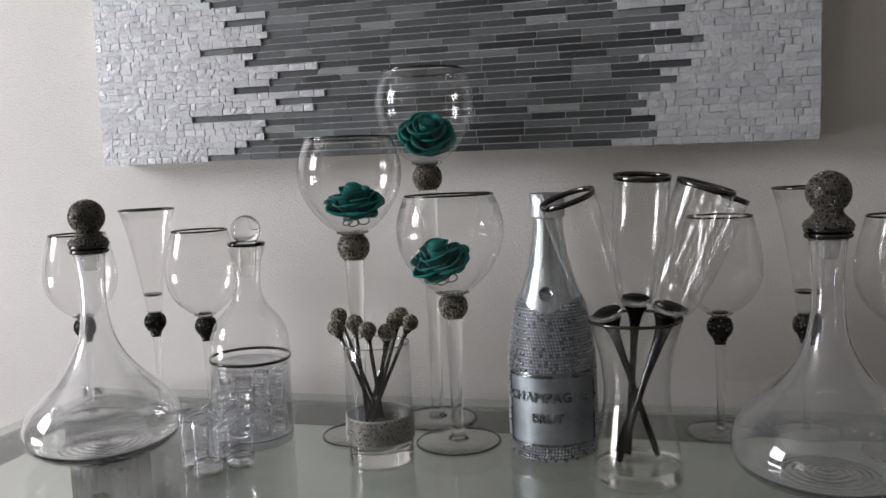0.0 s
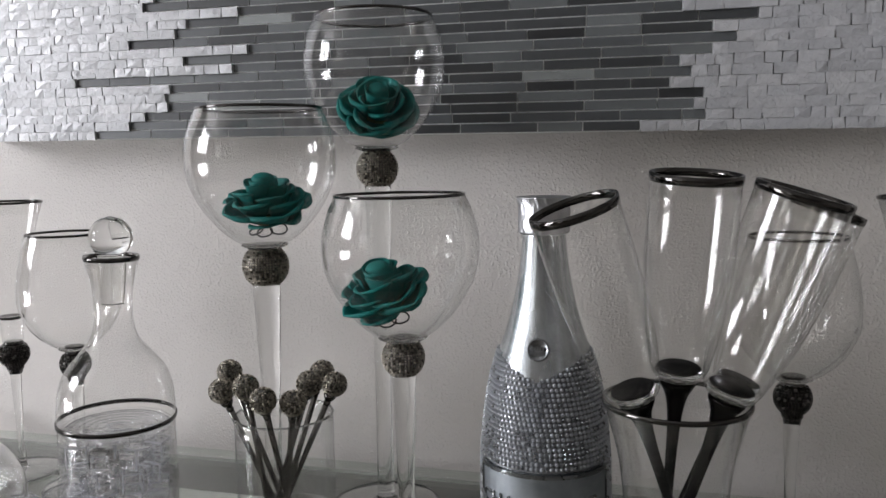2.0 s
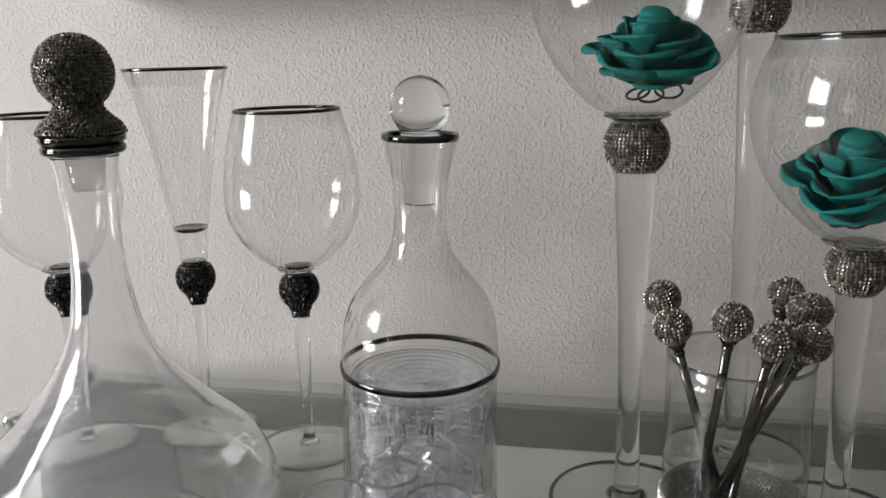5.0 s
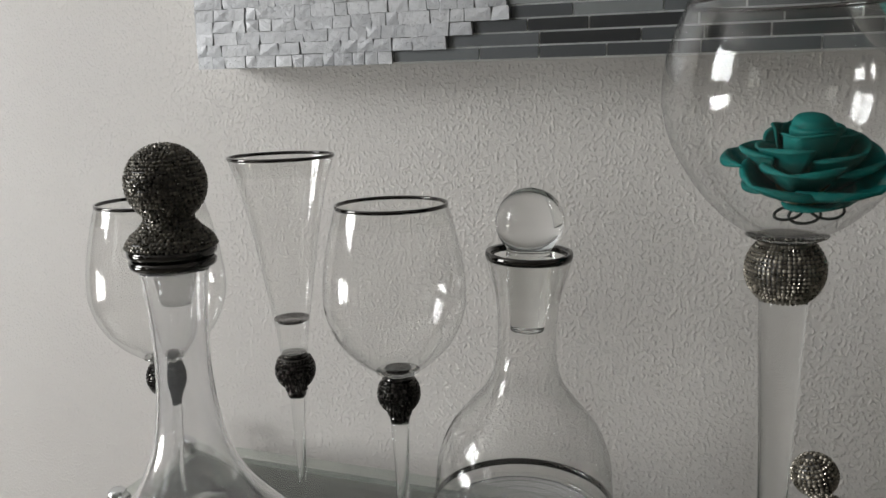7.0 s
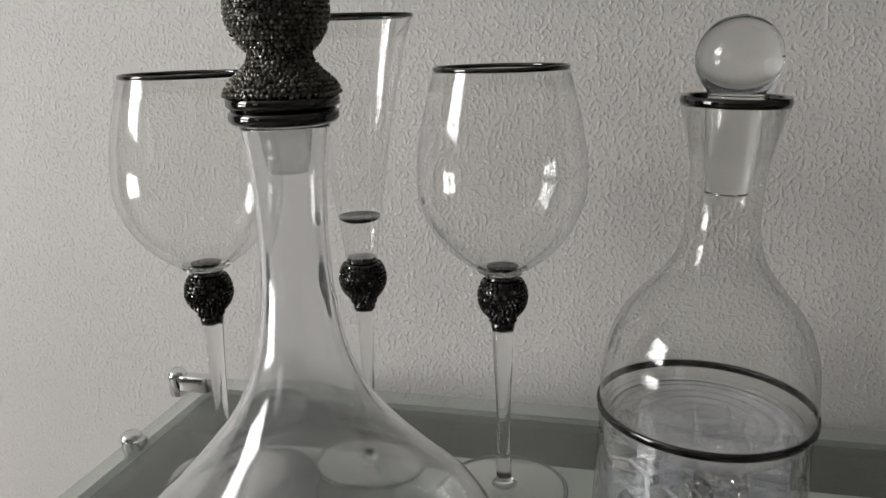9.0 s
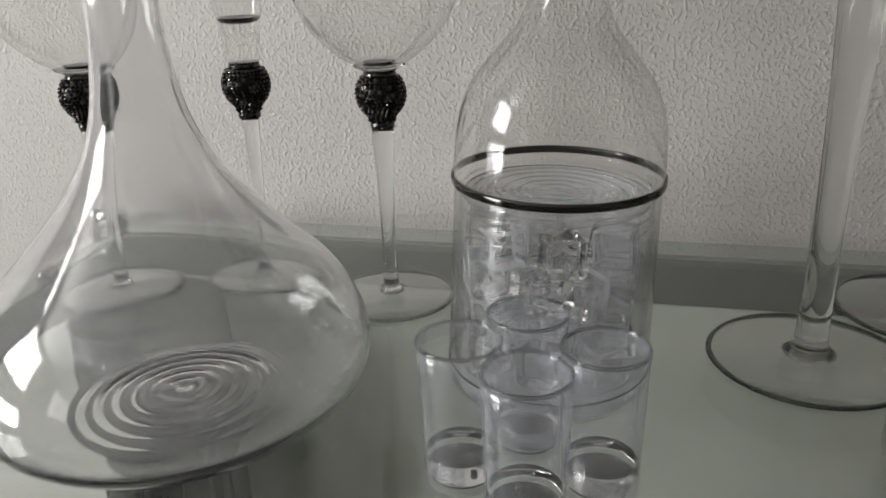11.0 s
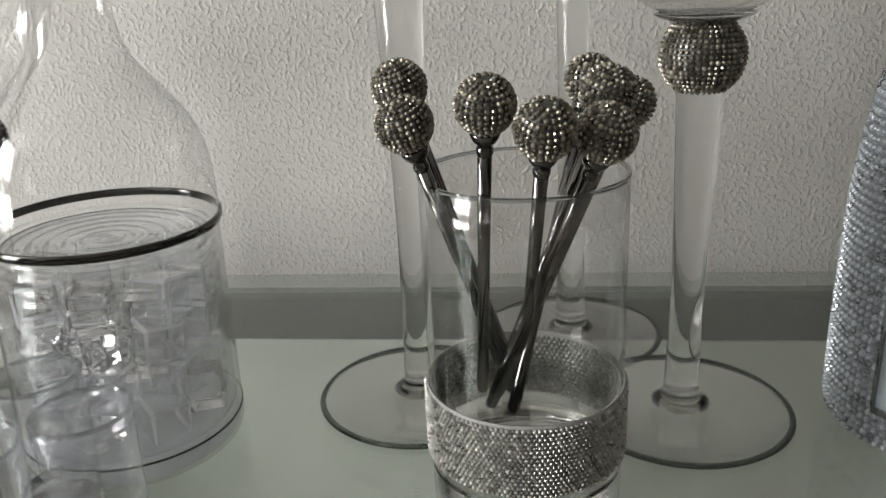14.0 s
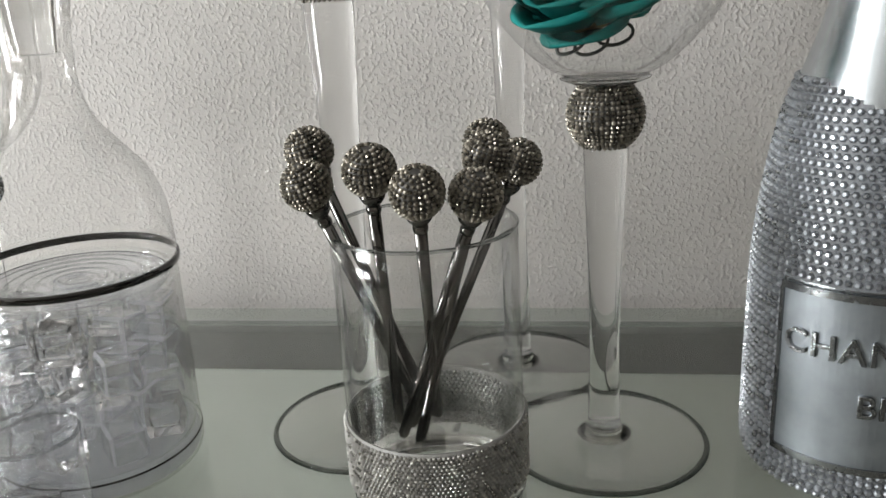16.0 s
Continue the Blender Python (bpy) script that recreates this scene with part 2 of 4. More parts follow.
def tile_mat(name, stops, rough, relief, grain, metallic=0.0, sheen=0.5, coat=0.0, crinkle=0.0):
    m, nt, p = mat_new(name)
    oi = nt.nodes.new("ShaderNodeObjectInfo")
    geo = nt.nodes.new("ShaderNodeNewGeometry")
    add = nt.nodes.new("ShaderNodeMath")
    add.operation = "ADD"
    fr = nt.nodes.new("ShaderNodeMath")
    fr.operation = "FRACT"
    nt.links.new(oi.outputs["Random"], add.inputs[0])
    nt.links.new(geo.outputs["Random Per Island"], add.inputs[1])
    nt.links.new(add.outputs[0], fr.inputs[0])
    base = ramp(nt, fr.outputs[0], stops)
    v = coords(nt, kind="Object")
    f = noise_tex(nt, v, grain, 5.0, 0.6)
    mixc = nt.nodes.new("ShaderNodeMix")
    mixc.data_type, mixc.blend_type = "RGBA", "MULTIPLY"
    mixc.inputs["Factor"].default_value = 0.5
    nt.links.new(base, mixc.inputs["A"])
    nt.links.new(ramp(nt, f, [(0.3, (0.72, 0.72, 0.72)), (0.7, (1, 1, 1))]), mixc.inputs["B"])
    nt.links.new(mixc.outputs["Result"], p.inputs["Base Color"])
    first = None
    if crinkle:  # broken, flaky faces
        cells = node(nt, "ShaderNodeTexVoronoi", Scale=210.0, Randomness=1.0)
        warp = node(nt, "ShaderNodeTexNoise", Scale=140.0, Detail=3.0)
        wide = nt.nodes.new("ShaderNodeMix")
        wide.data_type, wide.blend_type = "RGBA", "ADD"
        wide.inputs["Factor"].default_value = 0.008
        nt.links.new(v, warp.inputs["Vector"])
        nt.links.new(v, wide.inputs["A"])
        nt.links.new(warp.outputs["Color"], wide.inputs["B"])
        nt.links.new(wide.outputs["Result"], cells.inputs["Vector"])
        first = bump(nt, cells.outputs["Color"], crinkle, 0.0030)
    nt.links.new(bump(nt, f, relief, 0.0015, first), p.inputs["Normal"])
    p.inputs["Roughness"].default_value, p.inputs["Metallic"].default_value = rough, metallic
    p.inputs["Specular IOR Level"].default_value, p.inputs["Coat Weight"].default_value, p.inputs["Coat Roughness"].default_value = sheen, coat, 0.25
    return m


M_PEARL = tile_mat("pearl_chips", [(0.0, (0.36, 0.365, 0.38)), (0.5, (0.40, 0.405, 0.42)), (1.0, (0.46, 0.465, 0.475))], 0.42, 0.65, 190.0, 0.0, 1.0, 0.4, 1.0)
M_SLATE = tile_mat("slate_glass_strips", [(0.0, (0.015, 0.016, 0.017)), (0.30, (0.038, 0.041, 0.043)), (0.62, (0.074, 0.080, 0.084)), (0.90, (0.115, 0.124, 0.126)), (1.0, (0.24, 0.255, 0.25))], 0.42, 0.15, 60.0)


# ---- building helpers ----
def thing(name, label, category, m, group="", kind=""):
    ob = new(name)
    ob.empty_display_size = 0.02
    ob.matrix_world = m
    return tagged(ob, label, category, group, kind)


def part(name, bm, material, parent=None, label="", smooth=True, m=None):
    """Links a bmesh (or a ready mesh) as one mesh object under a thing or a part."""
    if isinstance(bm, bmesh.types.BMesh):
        me = bpy.data.meshes.new(name)
        bm.to_mesh(me)
        bm.free()
    else:
        me = bm
    me.materials.clear()
    me.materials.append(material)
    if smooth:
        me.polygons.foreach_set("use_smooth", [True] * len(me.polygons))
    ob = new(name, me)
    if parent is not None:
        ob.parent = parent
    if m is not None:
        ob.matrix_local = m
    return tagged(ob, label)


def structure(name, bm, material, label, category, smooth=False):
    ob = part(name, bm, material, None, label, smooth)
    return tagged(ob, label, category, kind="structure")


def box(bm, x0, x1, y0, y1, z0, z1, bevel=0.0):
    made = bmesh.ops.create_cube(bm, size=1.0)
    vs = made["verts"]
    bmesh.ops.transform(bm, matrix=Matrix.Translation(((x0 + x1) / 2, (y0 + y1) / 2, (z0 + z1) / 2)) @ Matrix.Diagonal((x1 - x0, y1 - y0, z1 - z0, 1)), verts=vs)
    if bevel:
        es = {e for v in vs for e in v.link_edges}
        bmesh.ops.bevel(bm, geom=list(es), offset=bevel, segments=2, affect="EDGES", profile=0.5)
    return bm


def boxes(*specs, bevel=0.0):
    bm = bmesh.new()
    for s in specs:
        box(bm, *s, bevel=bevel)
    return bm


def smooth_line(points, steps=6):
    """A Catmull-Rom line through the points (r, z)."""
    out = []
    n = len(points)
    for i in range(n - 1):
        p0, p1, p2, p3 = points[max(i - 1, 0)], points[i], points[i + 1], points[min(i + 2, n - 1)]
        for k in range(steps):
            t = k / steps
            out.append(tuple(0.5 * (2 * b + (c - a) * t + (2 * a - 5 * b + 4 * c - d) * t * t + (3 * b - a - 3 * c + d) * t ** 3) for a, b, c, d in zip(p0, p1, p2, p3)))
    out.append(tuple(points[-1]))
    return [(max(0.0, r), z) for r, z in out]


def lathe(profile, n=56, closed=False, wobble=None, caps=True):
    """Turns a profile of (r, z) round the z axis; closed joins its end to its start."""
    bm = bmesh.new()
    rings = []
    for r, z in profile:
        if r < 1e-5:
            rings.append([bm.verts.new((0, 0, z))])
        else:
            ring = []
            for i in range(n):
                a = 2 * math.pi * i / n
                rr = r + (wobble(a, z) if wobble else 0.0)
                ring.append(bm.verts.new((rr * math.cos(a), rr * math.sin(a), z)))
            rings.append(ring)
    pairs = list(zip(rings, rings[1:])) + ([(rings[-1], rings[0])] if closed else [])
    for a, b in pairs:
        for i in range(n):
            j = (i + 1) % n
            if len(a) == 1 and len(b) == 1:
                continue
            if len(a) == 1:
                bm.faces.new((a[0], b[j], b[i]))
            elif len(b) == 1:
                bm.faces.new((a[i], a[j], b[0]))
            else:
                bm.faces.new((a[i], a[j], b[j], b[i]))
    if not closed and caps:
        for ring in (rings[0], rings[-1]):
            if len(ring) > 1:
                bm.faces.new(ring)
    bmesh.ops.recalc_face_normals(bm, faces=bm.faces)
    return bm


def shell(outer, thick, lip=0.10):
    """A blown glass wall with a rounded lip: the outer line up, over the lip and down inside to where the wall thins out."""
    h = outer[-1][1] - outer[0][1]
    (ra, za), (rb, zb) = outer[-4], outer[-1]
    slope = (rb - ra) / (zb - za)
    inner = [(rb - thick * 0.5, zb + thick * 0.35), (rb - thick, zb)]
    for k in (0.35, 0.7, 1.0):
        dz = lip * h * k
        z = zb - dz
        r = min(max(p[0] for p in outer), next(a[0] + (b[0] - a[0]) * (z - a[1]) / max(b[1] - a[1], 1e-9) for a, b in zip(outer, outer[1:]) if a[1] <= z <= b[1]))
        inner.append((r - thick * (1.0 - 0.9 * k), z))
    return outer + inner


def glass_wall(outer, thick, floor, floor_z=0.02, ripple=0.0, reach=0.05):
    """A closed wall of clear glass with a thicker, rippled floor: the outer line up, over a rounded lip and down the inside."""
    inner = []
    for i, (r, z) in enumerate(outer):
        a, b = outer[max(i - 1, 0)], outer[min(i + 1, len(outer) - 1)]
        d = max(math.hypot(b[0] - a[0], b[1] - a[1]), 1e-9)
        t = thick + (floor - thick) * max(0.0, 1 - z / floor_z)
        inner.append((max(0.0, r - t * (b[1] - a[1]) / d) if i else 0.0, z + t * (b[0] - a[0]) / d))
    if ripple:
        j = next(i for i, p in enumerate(inner) if p[0] > reach)
        (r1, z1), z0 = inner[j], inner[0][1]
        inner = [(r1 * k / 48, z0 + (z1 - z0) * k / 48 + ripple * (math.sin(k * 0.85) if k else 0.0)) for k in range(48)] + inner[j:]
    rb, zb = outer[-1]
    return outer + [(rb - thick * 0.5, zb + thick * 0.4)] + inner[::-1]


def ring_band(r, z, w, h, n=64):
    """A flat band round a rim, w thick and h high."""
    return lathe([(r - w, z - h / 2), (r, z - h / 2), (r + 0.0002, z), (r, z + h / 2), (r - w, z + h / 2)], n, closed=True)


def tube(points, radius, n=10, closed=False):
    """A round bar along a line of points; radius a number or a list."""
    bm = bmesh.new()
    pts = [Vector(p) for p in points]
    rads = radius if isinstance(radius, (list, tuple)) else [radius] * len(pts)
    rings = []
    for i, p in enumerate(pts):
        a = pts[(i - 1) % len(pts)] if closed or i else pts[0]
        b = pts[(i + 1) % len(pts)] if closed or i < len(pts) - 1 else pts[-1]
        d = (b - a).normalized()
        q = d.to_track_quat("Z", "Y")
        rings.append([bm.verts.new(p + q @ Vector((rads[i] * math.cos(2 * math.pi * k / n), rads[i] * math.sin(2 * math.pi * k / n), 0))) for k in range(n)])
    pairs = list(zip(rings, rings[1:])) + ([(rings[-1], rings[0])] if closed else [])
    for a, b in pairs:
        best = 0
        if closed and a is rings[-1]:
            best = min(range(n), key=lambda s: (a[0].co - b[s].co).length)
        for k in range(n):
            bm.faces.new((a[k], a[(k + 1) % n], b[(k + 1 + best) % n], b[(k + best) % n]))
    if not closed:
        bm.faces.new(rings[0])
        bm.faces.new(rings[-1])
    bmesh.ops.recalc_face_normals(bm, faces=bm.faces)
    return bm


HEX = 6


def stone_mesh(name, spots, size, height, jitter=0.06, scatter=0.0):
    """Many small faceted stones in one mesh. spots: (place, outward normal)."""
    verts, faces = [], []
    for p, nrm in spots:
        nrm = Vector(nrm).normalized()
        nrm = (nrm + Vector((random.uniform(-1, 1), random.uniform(-1, 1), random.uniform(-1, 1))) * jitter).normalized()
        u = Vector((0, 0, 1)).cross(nrm)
        u = u.normalized() if u.length > 0.05 else nrm.orthogonal().normalized()
        w = nrm.cross(u)
        p = Vector(p) + (u * random.uniform(-1, 1) + w * random.uniform(-1, 1)) * (size * scatter)
        s = size * random.uniform(0.95, 1.03) / 2
        a0 = 0.0
        k = len(verts)
        for rr, hh in ((s, -0.25 * height), (s * 0.90, 0.45 * height), (s * 0.50, 0.90 * height)):
            for i in range(HEX):
                a = a0 + 2 * math.pi * i / HEX
                verts.append(p + u * (rr * math.cos(a)) + w * (rr * math.sin(a)) + nrm * hh)
        for ring in (0, 1):
            for i in range(HEX):
                j = (i + 1) % HEX
                o = k + ring * HEX
                faces.append((o + i, o + j, o + HEX + j, o + HEX + i))
        faces.append(tuple(k + 2 * HEX + i for i in range(HEX)))
    me = bpy.data.meshes.new(name)
    me.from_pydata([tuple(v) for v in verts], [], faces)
    me.update()
    return me


def lathe_spots(line, pitch, keep=None, stagger=0.5, columns=0.0):
    """Stone places in rings along a turned line of (r, z)."""
    spots, run, rows = [], 0.0, 0
    for (r0, z0), (r1, z1) in zip(line, line[1:]):
        d = math.hypot(r1 - r0, z1 - z0)
        while run < d:
            f = run / d
            r, z = r0 + (r1 - r0) * f, z0 + (z1 - z0) * f
            nr, nz = (z1 - z0) / d, -(r1 - r0) / d
            full = int(2 * math.pi * max(p[0] for p in line) / (pitch * 1.05))
            count = full if columns and r > columns * max(p[0] for p in line) else max(1, int(2 * math.pi * r / pitch))
            for i in range(count):
                a = 2 * math.pi * (i + stagger * (rows % 2)) / count
                if keep is None or keep(a, z):
                    spots.append(((r * math.cos(a), r * math.sin(a), z), (nr * math.cos(a), nr * math.sin(a), nz)))
            rows += 1
            run += pitch * (0.93 if columns else 0.88 if stagger else 1.0)
        run -= d
    return spots


def ball_line(r, zc, z0, z1, steps=40):
    """The outline of a ball of radius r round zc, cut at z0 and z1, from below."""
    out = []
    for i in range(steps + 1):
        z = z0 + (z1 - z0) * i / steps
        out.append((math.sqrt(max(r * r - (z - zc) ** 2, 1e-9)), z))
    return out


def studded(name, line, pitch, size, material, parent, bed=M_BED, label="", stagger=0.12, jitter=0.07, proud=0.58, scatter=0.04, columns=0.66):
    """A turned core set all over with stones."""
    core = part(name, lathe([(0.0, line[0][1])] + line + [(0.0, line[-1][1])], 32), bed, parent, label)
    st = part("stone_cover", stone_mesh("stone_cover", lathe_spots(line, pitch, None, stagger, columns), size, size * proud, jitter, scatter), material, core, smooth=False)
    return tagged(st, kind="stuff")


# ---- the room ----
TABLE_Z = 0.80
structure("wall_north", boxes((ROOM_L - 0.16, ROOM_R + 0.16, WALL_Y, WALL_Y + 0.14, 0.0, ROOM_H)), M_WALL, "greige orange-peel plaster wall behind the glass console", "wall")
structure("wall_east", boxes((ROOM_R, ROOM_R + 0.14, ROOM_F, WALL_Y, 0.0, ROOM_H)), M_WALL_DARKENED, "unseen greige side wall, darkened to cut bounce light", "wall")
structure("wall_south", boxes((ROOM_L - 0.16, ROOM_R + 0.16, ROOM_F - 0.14, ROOM_F, 0.0, ROOM_H)), M_WALL_DARKENED, "unseen greige wall, darkened to cut bounce light", "wall")
WX0, WX1 = ROOM_L - 0.16, ROOM_L
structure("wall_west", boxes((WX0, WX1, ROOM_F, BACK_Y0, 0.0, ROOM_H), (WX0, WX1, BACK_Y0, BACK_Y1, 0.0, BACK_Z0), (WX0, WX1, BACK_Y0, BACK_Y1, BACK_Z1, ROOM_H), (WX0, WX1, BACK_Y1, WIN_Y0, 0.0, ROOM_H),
                             (WX0, WX1, WIN_Y1, WALL_Y, 0.0, ROOM_H), (WX0, WX1, WIN_Y0, WIN_Y1, 0.0, LOW_Z0), (WX0, WX1, WIN_Y0, WIN_Y1, LOW_Z1, WIN_Z0), (WX0, WX1, WIN_Y0, WIN_Y1, WIN_Z1, ROOM_H)), M_WALL_DARKENED, "unseen greige wall with window openings, darkened to cut bounce light", "wall")
structure("floor", boxes((ROOM_L - 0.16, ROOM_R + 0.16, ROOM_F - 0.14, WALL_Y + 0.14, -0.12, 0.0)), M_FLOOR, "unseen beige floor, darkened to cut bounce light", "floor")
structure("ceiling", boxes((ROOM_L - 0.16, ROOM_R + 0.16, ROOM_F - 0.14, WALL_Y + 0.14, ROOM_H, ROOM_H + 0.12)), M_CEIL, "unseen ceiling, darkened to cut bounce light", "ceiling")
structure("baseboard", boxes((ROOM_L + 0.002, ROOM_R - 0.002, WALL_Y - 0.014, WALL_Y - 0.001, 0.0, 0.09), bevel=0.003), M_TRIM, "white painted baseboard along the wall", "baseboard")


def window_unit(name, m, w, h):
    """A framed two-light window, w wide and h high, in its opening's plane (local x along the wall)."""
    win = thing(name, "unseen white-framed window letting in daylight", "window", m, kind="structure")
    part("window_frame", boxes((-w / 2, -w / 2 + 0.05, -0.03, 0.03, 0, h), (w / 2 - 0.05, w / 2, -0.03, 0.03, 0, h), (-w / 2 + 0.05, w / 2 - 0.05, -0.029, 0.029, 0, 0.05),
                               (-w / 2 + 0.05, w / 2 - 0.05, -0.029, 0.029, h - 0.05, h), (-0.025, 0.025, -0.028, 0.028, 0.05, h - 0.05)), M_TRIM, win, smooth=False)
    for a, b in ((-w / 2 + 0.05, -0.025), (0.025, w / 2 - 0.05)):
        pane = part("pane", boxes((a, b, -0.003, 0.003, 0.05, h - 0.05)), M_THIN, win, smooth=False)
        pane.visible_shadow = False


window_unit("window_1", pose(ROOM_L - 0.06, (WIN_Y0 + WIN_Y1) / 2, WIN_Z0, 0, 0, 90), WIN_Y1 - WIN_Y0, WIN_Z1 - WIN_Z0)
window_unit("window_3", pose(ROOM_L - 0.06, (WIN_Y0 + WIN_Y1) / 2, LOW_Z0, 0, 0, 90), WIN_Y1 - WIN_Y0, LOW_Z1 - LOW_Z0)
# added window around the fill lamp
window_unit("fill_window", pose(ROOM_L - 0.06, (BACK_Y0 + BACK_Y1) / 2, BACK_Z0, 0, 0, 90), BACK_Y1 - BACK_Y0, BACK_Z1 - BACK_Z0)

# ---- the glass console ----
TX0, TX1, TY0, TY1 = -0.558, 0.78, 0.82, 1.276
console = thing("console_table", "glass-topped console table with grey metal apron and fluted dark chrome legs", "table", pose(0, 0, 0))
top = part("glass_top", boxes((TX0, TX1, TY0, TY1, TABLE_Z - 0.010, TABLE_Z), bevel=0.0015), M_TOP, console, "clear greenish glass top", smooth=False)
top.visible_shadow = False
RIM0, RIM1 = TABLE_Z - 0.024, TABLE_Z - 0.0105
part("rim", boxes((TX0, TX1, TY1 - 0.0085, TY1 - 0.0005, RIM0, RIM1), (TX0, TX1, TY0 + 0.0005, TY0 + 0.0085, RIM0, RIM1),
                  (TX0 + 0.0005, TX0 + 0.0085, TY0 + 0.009, TY1 - 0.009, RIM0, RIM1), (TX1 - 0.0085, TX1 - 0.0005, TY0 + 0.009, TY1 - 0.009, RIM0, RIM1)),
     painted("pale_rim", (0.10, 0.113, 0.108), 0.3), console, "pale metal rim under the glass", smooth=False)
AP0, AP1 = TABLE_Z - 0.042, TABLE_Z - 0.0105
for x0, x1, y0, y1 in ((TX0 + 0.009, TX1 - 0.009, TY1 - 0.020, TY1 - 0.009), (TX0 + 0.009, TX1 - 0.009, TY0 + 0.009, TY0 + 0.020),
                       (TX0 + 0.009, TX0 + 0.020, TY0 + 0.0205, TY1 - 0.0205), (TX1 - 0.020, TX1 - 0.009, TY0 + 0.0205, TY1 - 0.0205)):
    part("apron", boxes((x0, x1, y0, y1, AP0, AP1), bevel=0.001), M_FRAME, console, smooth=False)
part("back_panel", boxes((TX0 + 0.030, TX1 - 0.030, TY1 - 0.019, TY1 - 0.010, 0.30, AP0 - 0.0005), bevel=0.001), painted("pale_back_panel", (0.455, 0.465, 0.43), 0.45, 0.12, 6.0, 0.0, 0.03), console, "smooth pale grey-green back panel under the apron", smooth=False)
FLUTES = 26
for lx, ly in ((-0.492, 1.198), (0.71, 1.198), (-0.492, 0.90), (0.71, 0.90)):
    leg = part("leg", lathe([(0.056, 0.0), (0.056, 0.04), (0.056, 0.70), (0.056, AP0 - 0.012)], FLUTES * 6, wobble=lambda a, z: 0.0022 * abs(math.sin(a * FLUTES / 2)) - 0.0022), M_FLUTED, console, "fluted dark chrome leg", m=pose(lx, ly, 0))
    part("cap", lathe([(0.0, AP0 - 0.012), (0.058, AP0 - 0.012), (0.058, AP0 - 0.002), (0.0, AP0 - 0.002)], 48), M_STEM, leg, smooth=False)


def corner_clip(x, y, z, long):
    c = thing("glass_clip", "small polished chrome clip at the glass table edge", "clip", pose(x, y, z), "chrome clips on the table edge")
    part("post", lathe([(0.0, -0.012), (0.0074, -0.012), (0.0078, 0.004), (0.0074, 0.008), (0.0056, 0.0098), (0.0, 0.0098)], 24), M_CHROME, c)
    part("jaw", boxes((-0.002, long, -0.006, 0.006, -0.008, 0.0062), bevel=0.002), M_CHROME, c)


corner_clip(-0.578, 1.262, TABLE_Z + 0.001, 0.030)
corner_clip(-0.5615, 1.172, TABLE_Z - 0.0085, 0.010)

# ---- the mosaic panel on the wall ----
PX0, PX1, PZ0, PZ1, PY = -0.500, 0.496, 1.142, 1.642, 1.2545
panel = thing("mosaic_panel", "wall art mosaic of pearl white chips and slate grey glass strips", "wall art", pose(0, 0, 0.004, 0, 0.62, 0) @ pose(-1.142 * math.sin(radians(0.62)), 0, 0))
part("board", boxes((PX0, PX1, PY + 0.001, WALL_Y - 0.001, PZ0, PZ1), bevel=0.001), M_GROUT, panel, "grey panel board", smooth=False)
PITCH = 0.0094
LEFT = [-0.324, -0.280, -0.260, -0.232, -0.234, -0.228, -0.345, -0.154, -0.211, -0.136, -0.276, -0.219, -0.205, -0.145, -0.256, -0.242, -0.325, -0.229, -0.218, -0.225, -0.284, -0.220]
RIGHT = [0.253, 0.309, 0.299, 0.307, 0.278, 0.296, 0.286, 0.313, 0.333, 0.313, 0.350, 0.287, 0.307, 0.364, 0.338, 0.301, 0.335, 0.343, 0.261]
rng = random.Random(7)


def tile_block(x0, x1, z0, z1, depth, rough):
    """A tile with an uneven face: eight corners, the front ones shifted."""
    j = lambda s: rng.uniform(-s, s)
    f = [(x0 + j(rough), -depth - j(rough), z0 + j(rough * 0.5)), (x1 + j(rough), -depth - j(rough), z0 + j(rough * 0.5)), (x1 + j(rough), -depth - j(rough), z1 + j(rough * 0.5)), (x0 + j(rough), -depth - j(rough), z1 + j(rough * 0.5))]
    c = (sum(v[0] for v in f) / 4 + j(rough * 2), -depth - abs(j(rough * 0.8)), sum(v[2] for v in f) / 4 + j(rough))
    b = [(x0, 0, z0), (x1, 0, z0), (x1, 0, z1), (x0, 0, z1)]
    return f + [c] + b, [(0, 1, 4), (1, 2, 4), (2, 3, 4), (3, 0, 4), (5, 6, 1, 0), (6, 7, 2, 1), (7, 8, 3, 2), (8, 5, 0, 3)]


rest = {"pearl": ([], []), "slate": ([], [])}
row, z = 0, PZ0
